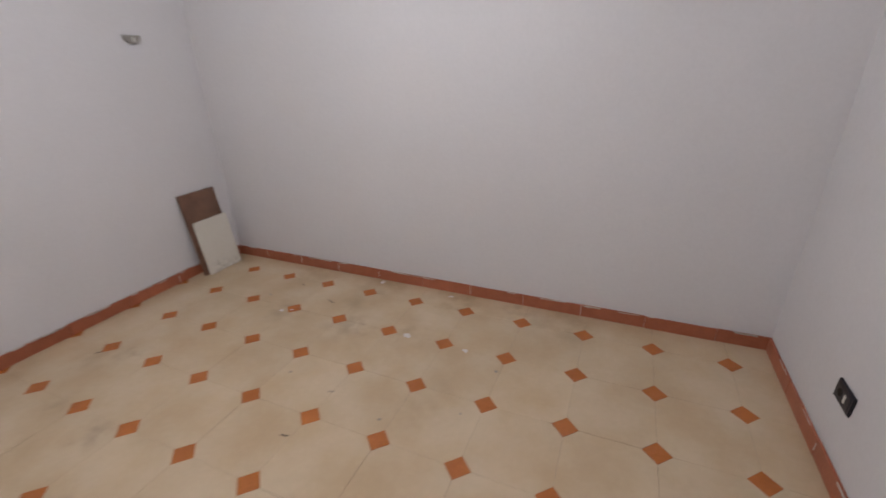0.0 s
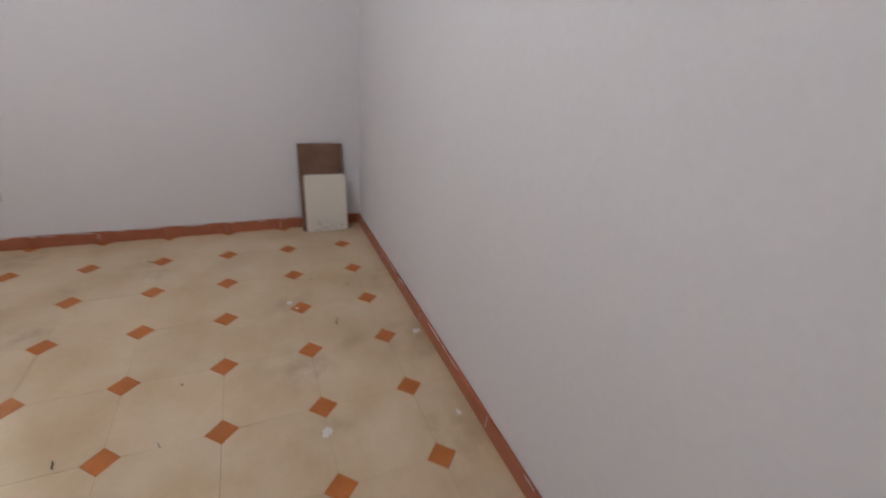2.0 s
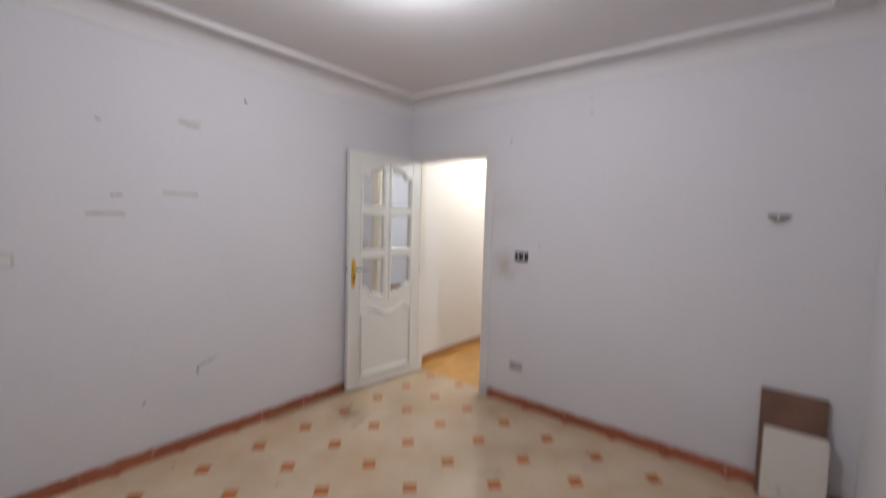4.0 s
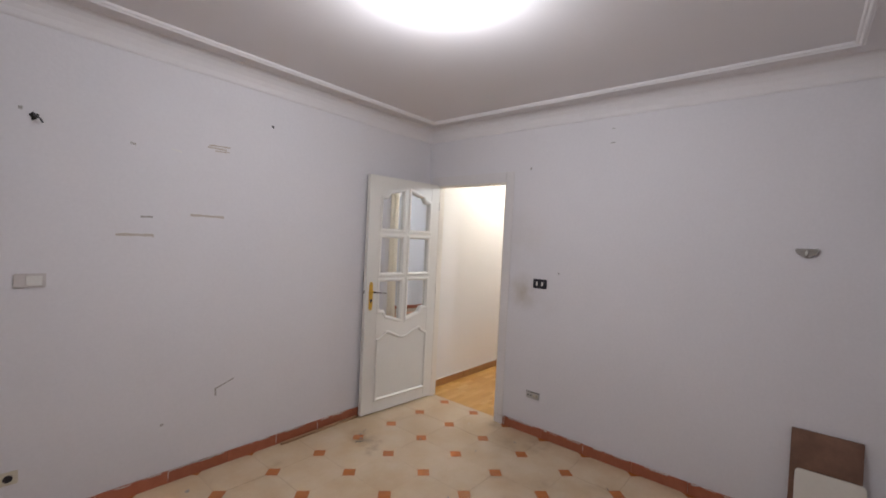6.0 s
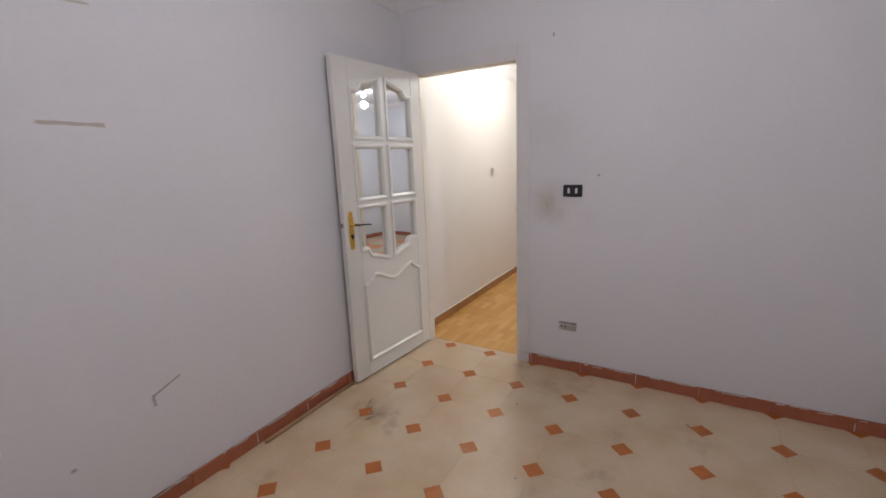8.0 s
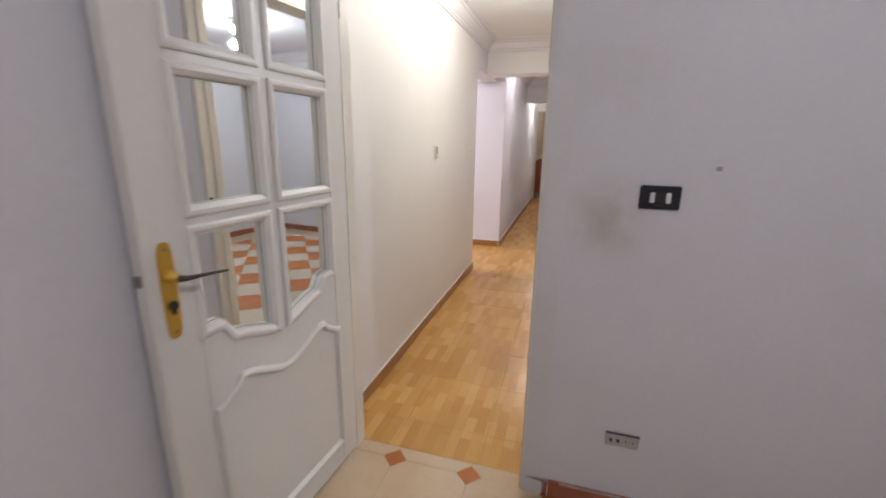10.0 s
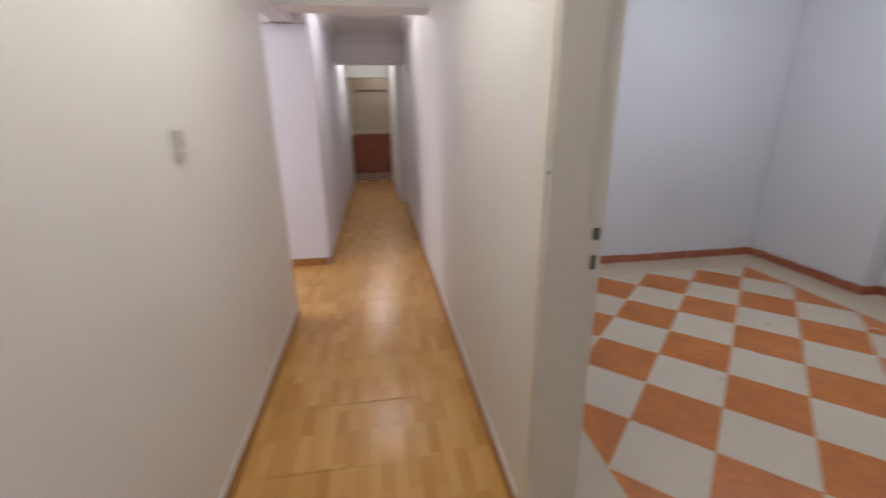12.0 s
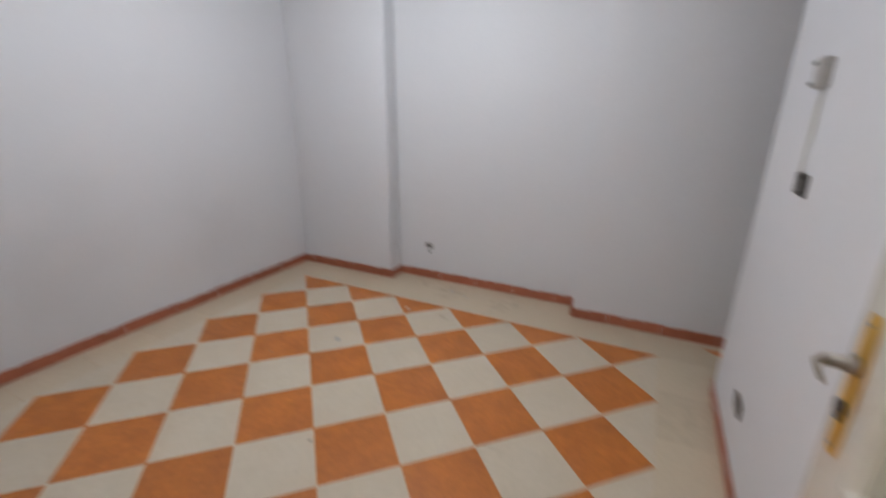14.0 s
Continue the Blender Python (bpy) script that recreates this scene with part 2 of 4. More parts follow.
SOCKET_PALE = material("pale_grey_socket_plastic", (0.50, 0.475, 0.45), 0.45, vary=0.12, scale=40, bump=0.03)
BROWN_WOOD = material("dark_brown_board", (0.225, 0.118, 0.075), 0.45, vary=0.15, scale=9, fine=50, bump=0.06, second=(0.12, 0.062, 0.042), second_amount=0.8)
PALE_BOARD = material("ivory_board", (0.74, 0.70, 0.63), 0.45, vary=0.04, scale=7, fine=60, bump=0.04, second=(0.68, 0.63, 0.54))
LATH = material("weathered_wood_lath", (0.36, 0.215, 0.11), 0.6, vary=0.15, scale=12, fine=70, bump=0.06, second=(0.24, 0.13, 0.07))
TAPE = material("yellowed_tape_residue", (0.50, 0.43, 0.37), 0.6, vary=0.1, bump=0.04)
SCUFF = material("grey_scuff", (0.38, 0.36, 0.33), 0.7, vary=0.15, bump=0.04)
BRACKET = material("brown_grey_bracket", (0.34, 0.31, 0.28), 0.6, vary=0.15, bump=0.04)
PLUG_DARK = material("dark_hole", (0.02, 0.018, 0.016), 0.8, vary=0.1, bump=0)
RED_DADO = material("red_brown_wall_tile", (0.33, 0.10, 0.06), 0.25, vary=0.1, scale=8, fine=70, bump=0.03, per_object=0.1)
KITCHEN_WALL = material("beige_kitchen_tile", (0.58, 0.50, 0.40), 0.35, vary=0.04, scale=4, bump=0.03)
BORDER_DECO = material("patterned_border_tile", (0.74, 0.62, 0.50), 0.35, vary=0.2, scale=30, fine=80, bump=0.03, second=(0.6, 0.52, 0.42))
# Dark grey for the gap line between a bead and its mirror image.
GAP_LINE = material("dark_reflection_gap", (0.28, 0.28, 0.25), 0.6, vary=0.2, bump=0)
dirtied(CREAM_TILE, (0.36, 0.27, 0.17), 1.6, 0.35, 1.2, 0.3)
smudge_and_shade(CREAM_TILE, [(1.08, -0.40, 0, 0.24, 0.5), (0.60, -0.38, 0, 0.2, 0.45), (1.44, -0.30, 0, 0.24, 0.6), (1.6, 0.10, 0, 0.3, 0.8), (0.62, -2.67, 0, 0.13, 1.4), (0.68, -2.58, 0, 0.10, 1.3),
                     (1.26, -2.72, 0, 0.10, 0.6), (-0.1, -1.75, 0, 0.24, 0.7), (0.05, -1.05, 0, 0.2, 0.6), (2.2, 0.05, 0, 0.3, 0.6), (0.3, -1.6, 0, 0.2, 0.4), (1.05, 0.12, 0, 0.28, 0.8),
                     (0.5, 0.1, 0, 0.22, 0.5), (0.98, -0.15, 0, 0.16, 0.5), (1.75, -0.75, 0, 0.25, 0.35), (-0.25, -2.05, 0, 0.10, 0.9), (-0.25, -1.3, 0, 0.16, 0.5)], (0.33, 0.245, 0.15), 9, 0.28, 0.8)
smudge_and_shade(CREAM_TILE, [(0.55, -1.40, 0, 0.13, 0.5), (0.64, -2.52, 0, 0.15, 0.9), (0.72, -2.40, 0, 0.10, 0.6), (0.16, -0.98, 0, 0.12, 0.4), (1.13, -0.35, 0, 0.16, 0.45), (0.80, -1.62, 0, 0.10, 0.3),
                     (0.24, -1.35, 0, 0.12, 0.3), (-0.20, -1.62, 0, 0.18, 0.35), (1.95, 0.10, 0, 0.2, 0.35), (0.62, -0.36, 0, 0.10, 0.5)], (0.23, 0.18, 0.135), 15, 0.34, 0.78)
smudge_and_shade(BORDER_TILE, [(-2.20, 1.15, 0, 0.24, 0.5), (-1.74, 1.10, 0, 0.22, 0.45), (-2.50, 1.22, 0, 0.18, 0.4), (-0.60, 0.30, 0, 0.3, 0.25)], (0.27, 0.22, 0.16), 16, 0.36, 0.78)
smudge_and_shade(CHECK_WHITE, [(-2.06, 0.72, 0, 0.08, 0.5), (-1.35, -0.30, 0, 0.14, 0.3), (-1.75, 0.35, 0, 0.12, 0.3)], (0.28, 0.23, 0.17), 18, 0.36, 0.78)
smudge_and_shade(PALE_BOARD, [(-0.19, -0.09, 0.02, 0.11, 0.8), (-0.19, 0.03, 0.02, 0.07, 0.6), (-0.23, -0.05, 0.385, 0.02, 1.0)], (0.24, 0.19, 0.14), 26, 0.35, 0.7)
for tile in (CHECK_WHITE,):
    dirtied(tile, (0.42, 0.34, 0.24), 1.7, 0.3, 1.2, 0.12)
for tile in (CHECK_ORANGE, DOT_TILE):
    dirtied(tile, (0.24, 0.065, 0.015), 7.0, 0.5, 1.1, 0.4)
PINK_NOTE = material("faded_pink_sticker", (0.60, 0.31, 0.32), 0.6, vary=0.06, bump=0.02)
STICKER_RED = material("faded_red_ink", (0.50, 0.20, 0.20), 0.6, vary=0.06, bump=0.02)
COBWEB_DARK = material("dark_straw", (0.09, 0.07, 0.05), 0.8, vary=0.2, scale=60, bump=0.1)
COBWEB_GREY = material("grey_dust", (0.30, 0.27, 0.23), 0.9, vary=0.2, scale=60, bump=0.1)
BULB_COOL = glow("cool_bulb_glass", (0.93, 0.95, 1.0), 30)
BULB_WARM = glow("warm_bulb_glass", (1.0, 0.9, 0.74), 30)


# ---- building helpers ----
def mesh_of(name, bm, mat):
    data = bpy.data.meshes.new(name)
    bm.normal_update()
    bm.to_mesh(data)
    bm.free()
    data.materials.append(mat)
    return data


def part(name, bm, mat, parent=None, label=""):
    ob = new(name, mesh_of(name, bm, mat))
    if parent:
        ob.parent = parent
    if label:
        tagged(ob, label)
    return ob


def thing(name, label, category, place=(0, 0, 0), turn=0.0, group="", kind=""):
    ob = new(name)
    ob.matrix_basis = pose(*place, 0, 0, turn)
    return tagged(ob, label, category, group, kind)


def bevelled(bm, width, segments=2):
    if width:
        bmesh.ops.bevel(bm, geom=bm.edges[:], offset=width, segments=segments, affect="EDGES", clamp_overlap=True)
    return bm


def box(x0, x1, y0, y1, z0, z1, bevel=0.0, segments=2):
    bm = bmesh.new()
    bmesh.ops.create_cube(bm, size=1)
    for v in bm.verts:
        v.co = Vector(((x0 + x1) / 2 + v.co.x * (x1 - x0), (y0 + y1) / 2 + v.co.y * (y1 - y0), (z0 + z1) / 2 + v.co.z * (z1 - z0)))
    return bevelled(bm, bevel, segments)


def prism(points, y0, y1, bevel=0.0):
    """A plate with the outline points (x, z), from y0 to y1."""
    bm = bmesh.new()
    front, back = [bm.verts.new((x, y0, z)) for x, z in points], [bm.verts.new((x, y1, z)) for x, z in points]
    bm.faces.new(front)
    bm.faces.new(back[::-1])
    for n in range(len(points)):
        m = (n + 1) % len(points)
        bm.faces.new((front[m], front[n], back[n], back[m]))
    bmesh.ops.recalc_face_normals(bm, faces=bm.faces[:])
    return bevelled(bm, bevel)


def slab(points, z0, z1, chamfer=0.0):
    """A floor piece with the outline points (x, y) and a small chamfer round its top."""
    bm = bmesh.new()
    cx, cy = sum(p[0] for p in points) / len(points), sum(p[1] for p in points) / len(points)
    size = max(max(abs(x - cx), abs(y - cy)) for x, y in points)
    k = 1 - chamfer / max(size, 0.01)
    rings = [[bm.verts.new((x, y, z0)) for x, y in points], [bm.verts.new((x, y, z1 - chamfer)) for x, y in points],
             [bm.verts.new((cx + (x - cx) * k, cy + (y - cy) * k, z1)) for x, y in points]]
    for low, high in zip(rings, rings[1:]):
        for n in range(len(points)):
            m = (n + 1) % len(points)
            bm.faces.new((low[n], low[m], high[m], high[n]))
    bm.faces.new(rings[2])
    bmesh.ops.recalc_face_normals(bm, faces=bm.faces[:])
    return bm


def sweep(path, profile, closed=True, flip=False):
    """Sweeps profile points (inset, height) along a path of (x, y), mitred. The inset is to the left of the path."""
    bm, rings, count = bmesh.new(), [], len(path)
    for n in range(count):
        p = Vector(path[n])
        a = Vector(path[n - 1]) if closed or n else None
        b = Vector(path[(n + 1) % count]) if closed or n < count - 1 else None
        d1 = (p - a).normalized() if a is not None else None
        d2 = (b - p).normalized() if b is not None else None
        d1, d2 = d1 or d2, d2 or d1
        n1, n2 = Vector((-d1.y, d1.x)), Vector((-d2.y, d2.x))
        side = n1 + n2
        side = side / max(side.length_squared / 2, 0.35)
        rings.append([bm.verts.new((p.x + side.x * i, p.y + side.y * i, h)) for i, h in profile])
    for n in range(count if closed else count - 1):
        a, b = rings[n], rings[(n + 1) % count]
        for k in range(len(profile) - 1):
            bm.faces.new((a[k], a[k + 1], b[k + 1], b[k]))
    if not closed:
        bm.faces.new(rings[0])
        bm.faces.new(rings[-1])
    bmesh.ops.recalc_face_normals(bm, faces=bm.faces[:])
    return bm


def tube(points, radius, sides=10):
    """A round bar through the points (x, y, z)."""
    bm, rings = bmesh.new(), []
    pts = [Vector(p) for p in points]
    for n, p in enumerate(pts):
        d = (pts[min(n + 1, len(pts) - 1)] - pts[max(n - 1, 0)]).normalized()
        u = d.orthogonal().normalized() if n == 0 else (u - d * u.dot(d)).normalized()
        w = d.cross(u)
        r = radius[n] if isinstance(radius, (list, tuple)) else radius
        rings.append([bm.verts.new(p + r * (math.cos(a) * u + math.sin(a) * w)) for a in (2 * math.pi * k / sides for k in range(sides))])
    for a, b in zip(rings, rings[1:]):
        for k in range(sides):
            bm.faces.new((a[k], a[(k + 1) % sides], b[(k + 1) % sides], b[k]))
    bm.faces.new(rings[0])
    bm.faces.new(rings[-1])
    bmesh.ops.recalc_face_normals(bm, faces=bm.faces[:])
    for f in bm.faces:
        f.smooth = len(f.verts) == 4
    return bm


def clip(points, x0, x1, y0, y1):
    """The outline cut to a rectangle."""
    for axis, value, sign in ((0, x0, 1), (0, x1, -1), (1, y0, 1), (1, y1, -1)):
        out = []
        for n in range(len(points)):
            a, b = points[n - 1], points[n]
            da, db = sign * (a[axis] - value), sign * (b[axis] - value)
            if (da > 0) != (db > 0):
                k = da / (da - db)
                out.append((a[0] + k * (b[0] - a[0]), a[1] + k * (b[1] - a[1])))
            if db > 0:
                out.append(b)
        points = out
        if len(points) < 3:
            return []
    return points


def area_of(points):
    return abs(sum(points[n - 1][0] * points[n][1] - points[n][0] * points[n - 1][1] for n in range(len(points)))) / 2


def structure(name, bm, mat, label, category):
    return tagged(part(name, bm, mat), label, category, kind="structure")


# ---- plan (metres) ----
XW, XE, YN, YS, HA = -0.33, 3.16, 0.195, -2.955, 2.50     # the first room
XB, YBS, HB = -0.41, -1.78, 2.46                           # the chequered room: its east and south walls
XBW, YBN, YBR = -3.82, 1.19, 1.345                          # west wall, piers and recess of the north wall
HS, HN, HH = -2.957, -1.932, 2.36                          # the passage: south wall, north wall, ceiling
DOOR_Y0, DOOR_Y1, DOOR_TOP = -2.83, -2.102, 1.975          # doorway of the first room
DB0, DB1 = -1.40, -0.55                                    # doorway of the chequered room
DOOR_TOP_B = 2.09
LOW = -0.03

# ---- walls ----
structure("wall_north", box(XB, XE + 0.15, YN, 0.585, LOW, 2.75), PAINT_A, "bare lilac-white painted plaster wall", "wall")
structure("wall_east", box(XE, XE + 0.15, YS - 0.15, YN, LOW, 2.75), PAINT_A, "bare lilac-white painted plaster wall with a low socket", "wall")
structure("wall_south", box(XW, XE, YS - 0.15, YS, LOW, 2.75), PAINT_A, "lilac-white wall with tape marks and old sockets", "wall")
wall_w = structure("wall_west", box(XB, XW, DOOR_Y1 + 0.055, YN, LOW, 2.75), PAINT_A, "lilac-white wall with a dark light switch", "wall")
part("lintel", box(XB, XW, YS, DOOR_Y1 + 0.055, DOOR_TOP + 0.055, 2.75), PAINT_A, wall_w)
part("pier", box(XB, XW, YS, DOOR_Y0 - 0.055, LOW, DOOR_TOP + 0.055), PAINT_A, wall_w)
structure("ceiling", box(XB, XE + 0.15, YS - 0.15, 0.585, HA, HA + 0.1), CEILING, "plain off-white plaster ceiling", "ceiling")

# Skin of the chequered room and of the passage on the shared wall.
structure("wall_far_room_east", box(XB - 0.004, XB, YBS, 0.585, LOW, 2.75), PAINT_B, "cool white wall with cable and switches", "wall")
structure("wall_far_room_pier_end", box(XB - 0.004, 0.9, 0.585, 0.589, LOW, 2.75), PAINT_B, "cool white end of a wall pier", "wall")
structure("wall_hall_east", box(XB - 0.004, XB, DOOR_Y1 + 0.055, HN, LOW, 2.75), PAINT_HALL, "narrow cream wall strip beside the doorway", "wall")
structure("wall_hall_east_lintel", box(XB - 0.004, XB, HS, DOOR_Y1 + 0.055, DOOR_TOP + 0.055, 2.75), PAINT_HALL, "cream wall above the doorway", "wall")

# The wall between passage and chequered room, cream outside and white inside.
YM = (HN + YBS) / 2
for side, y0, y1, paint in (("hall", HN, YM, PAINT_HALL), ("room", YM, YBS, PAINT_B)):
    ob = structure("wall_%s_partition" % side, box(-7.15 if side == "hall" else XBW, DB0 - 0.055, y0, y1, LOW, 2.75), paint,
                   "cream painted passage wall" if side == "hall" else "cool white painted room wall", "wall")
    part("pier", box(DB1 + 0.045, XB, y0, y1, LOW, 2.75), paint, ob)
    part("lintel", box(DB0 - 0.055, DB1 + 0.045, y0, y1, DOOR_TOP_B + 0.055, 2.75), paint, ob)
structure("wall_far_room_west", box(XBW - 0.15, XBW, YM, YBR + 0.15, LOW, 2.75), PAINT_B, "cool white wall with a faint painted shade band", "wall")
north_b = structure("wall_far_room_north", box(XBW, 1.05, YBR, YBR + 0.15, LOW, 2.75), PAINT_B, "cool white wall with shallow piers", "wall")
part("pier", box(XBW, -2.82, YBN, YBR, LOW, 2.75, 0.006), PAINT_B, north_b)
part("pier", box(-1.245, 0.9, YBN - 0.03, YBR, LOW, 2.75, 0.006), PAINT_B, north_b)
structure("wall_far_room_niche", box(0.9, 1.05, 0.585, YBR, LOW, 2.75), PAINT_B, "plain white end wall of the niche", "wall")
structure("ceiling_far_room", box(XBW - 0.15, XB, YM, YBR + 0.15, HB, HB + 0.1), CEILING, "plain white plaster ceiling", "ceiling")
structure("ceiling_far_niche", box(XB, 1.05, 0.585, YBR + 0.15, HB, HB + 0.1), CEILING, "plain white niche ceiling", "ceiling")

# Passage.
structure("wall_hall_south", box(-3.205, XB, HS - 0.15, HS, LOW, 2.75), PAINT_HALL, "cream painted passage wall with small switches", "wall")
south_2 = structure("wall_hall_south_inner", box(-9.4, -4.27, HS - 0.02, -2.843, LOW, 2.75), PAINT_SIDE, "lilac-cream passage wall beyond the side opening", "wall")
structure("wall_hall_opening_lintel", box(-4.27, -3.205, HS - 0.15, HS, 2.03, 2.75), PAINT_SIDE, "plastered lintel over the side opening", "wall")
structure("wall_side_room_west", box(-4.42, -4.27, -6.0, HS - 0.02, LOW, 2.75), PAINT_SIDE, "lilac wall inside the side room", "wall")
structure("wall_side_room_south", box(-4.42, -1.5, -6.15, -6.0, LOW, 2.75), PAINT_SIDE, "lilac end wall of the side room", "wall")
structure("wall_side_room_east", box(-1.65, -1.5, -6.0, HS - 0.15, LOW, 2.75), PAINT_SIDE, "lilac wall of the side room", "wall")
structure("ceiling_side_room", box(-4.42, -1.5, -6.15, HS - 0.15, 2.45, 2.55), CEILING_HALL, "plain side room ceiling", "ceiling")
structure("ceiling_hall", box(-9.4, XB, HS - 0.15, YM, HH, HH + 0.1), CEILING_HALL, "white plaster passage ceiling", "ceiling")
structure("beam_hall", box(-3.92, -3.66, HS, HN, 2.035, HH, 0.006), PAINT_HALL, "cream plastered beam across the passage", "beam")
structure("beam_hall_inner", box(-6.95, -6.7, -2.843, HN, 2.0, HH, 0.004), PAINT_HALL, "cream plastered beam at the passage end", "beam")
structure("wall_hall_north_inner", box(-9.4, -7.15, -2.035, YM, LOW, 2.75), PAINT_HALL, "cream wall at the end of the passage", "wall")

# Kitchen behind the last doorway.
structure("wall_kitchen_door_head", box(-9.4, -9.19, -2.843, -2.035, 2.02, HH), WHITE_PLASTIC, "bright white wall above the kitchen doorway", "wall")
structure("wall_kitchen_west", box(-10.95, -10.8, -4.2, -0.9, LOW, 2.6), KITCHEN_WALL, "beige tiled kitchen wall", "wall")
structure("wall_kitchen_south", box(-10.8, -9.4, -2.95, -2.843, LOW, 2.6), KITCHEN_WALL, "beige tiled kitchen side wall", "wall")
structure("wall_kitchen_north", box(-10.8, -9.4, -1.0, -0.9, LOW, 2.6), KITCHEN_WALL, "beige tiled kitchen side wall", "wall")
structure("wall_kitchen_east", box(-9.4, -9.25, YM, -0.9, LOW, 2.6), KITCHEN_WALL, "beige kitchen wall beside the doorway", "wall")
structure("ceiling_kitchen", box(-10.95, -9.2, -3.0, -0.9, 2.45, 2.55), CEILING_HALL, "plain kitchen ceiling", "ceiling")

# ---- floor beds under the pieces ----
floor_a = structure("floor", box(XB + 0.01, XE, YS, YN, -0.06, -0.0014), GROUT, "cream octagon tiles with small terracotta diamonds", "floor")
floor_b = structure("floor_far_room", box(XBW, 0.9, HN + 0.075, YBR, -0.06, -0.0014), CHECK_GROUT, "terracotta and ivory chequered tiles with cream border", "floor")
floor_h = structure("floor_hall", box(-9.4, XB + 0.01, HS, HN + 0.075, -0.06, -0.0016), DARK_GROUT, "glazed wood-print tiles with dark joints", "floor")
floor_s = structure("floor_side_room", box(-4.3, -1.5, -6.0, HS, -0.06, -0.002), PARQUET, "wood-print tiles of the side room", "floor")
floor_k = structure("floor_kitchen", box(-10.8, -9.4, -2.95, -1.0, -0.06, -0.004), GROUT, "brown and white chequered kitchen tiles", "floor")

# ---- cornices ----
COVE = [(0.0, -0.105), (0.006, -0.105), (0.012, -0.095), (0.020, -0.070), (0.036, -0.045), (0.060, -0.024), (0.088, -0.011), (0.105, -0.006), (0.112, 0.0)]
BEAD = [(0.235, 0.0), (0.236, -0.012), (0.243, -0.020), (0.253, -0.020), (0.260, -0.012), (0.268, -0.012), (0.272, -0.006), (0.273, 0.0)]
CROWN = [(0.0, -0.122), (0.012, -0.122), (0.014, -0.112), (0.009, -0.108), (0.020, -0.102), (0.022, -0.090), (0.017, -0.086), (0.032, -0.074), (0.052, -0.052),
         (0.066, -0.034), (0.062, -0.030), (0.074, -0.026), (0.080, -0.018), (0.078, -0.013), (0.094, -0.010), (0.104, -0.008), (0.106, 0.0)]


def cornice(name, x0, x1, y0, y1, top, profile, mat, label):
    path = [(x0, y0), (x1, y0), (x1, y1), (x0, y1)]
    return structure(name, sweep(path, [(i, top + h) for i, h in profile]), mat, label, "cornice")


cornice("cornice_room", XW, XE, YS, YN, HA, COVE, CORNICE, "off-white plaster cove round the room")
cornice("moulding_room", XW, XE, YS, YN, HA, BEAD, CORNICE, "thin plaster bead on the ceiling")
cornice("cornice_far_room", XBW, XB, YBS, YBN - 0.03, HB, CROWN, CORNICE, "stepped plaster crown moulding")
cornice("cornice_hall", -3.66, XB - 0.004, HS, HN, HH, CROWN, CORNICE, "stepped plaster crown moulding in the passage")
cornice("cornice_hall_inner", -6.70, -3.92, -2.843, HN, HH, CROWN, CORNICE, "stepped plaster crown moulding in the inner passage")
structure("ledge_side_opening", box(-4.27, -4.20, -3.5, HS + 0.11, 2.03, 2.12, 0.012), CORNICE, "plaster ledge over the side opening", "ledge")

# ---- doorways ----
def casing_a():
    """Painted frame of the first doorway, with its stop and casings."""
    ob = thing("door_frame", "white painted wooden door frame in the wall", "door frame", kind="structure")
    d0, d1, top = DOOR_Y0, DOOR_Y1, DOOR_TOP
    x0, x1 = XB - 0.002, XW + 0.002
    part("jamb", box(x0, x1, d1, d1 + 0.055, LOW, top + 0.055, 0.003), JAMB_CREAM, ob)
    part("jamb", box(x0, x1, d0 - 0.055, d0, LOW, top + 0.055, 0.003), JAMB_CREAM, ob)
    part("head", box(x0, x1, d0, d1, top, top + 0.055, 0.003), JAMB_CREAM, ob)
    part("stop", box(x0, XW - 0.045, d1 - 0.004, d1, LOW, top, 0.001), JAMB_CREAM, ob)
    part("stop", box(x0, XW - 0.0125, d0, d0 + 0.0022, LOW, top, 0.001), JAMB_CREAM, ob)
    for lo, hi in ((d1 + 0.012, d1 + 0.085), (d0 - 0.085, d0 - 0.012)):
        part("casing", box(XW, XW + 0.007, lo, hi, LOW, top + 0.095, 0.003), FRAME_PAINT, ob)
        part("casing", box(XB - 0.014, XB - 0.004, lo, hi, LOW, top + 0.095, 0.004), JAMB_CREAM, ob)
    part("casing", box(XW, XW + 0.006, d0 - 0.012, d1 + 0.012, top + 0.012, top + 0.095, 0.003), FRAME_PAINT, ob)
    part("casing", box(XB - 0.013, XB - 0.004, d0 - 0.012, d1 + 0.012, top + 0.012, top + 0.095, 0.004), JAMB_CREAM, ob)
    part("strike_plate", box(XW - 0.022, XW - 0.002, d1 - 0.0015, d1 + 0.002, 1.05, 1.075, 0.001), DARK_METAL, ob, "dull metal strike plate")


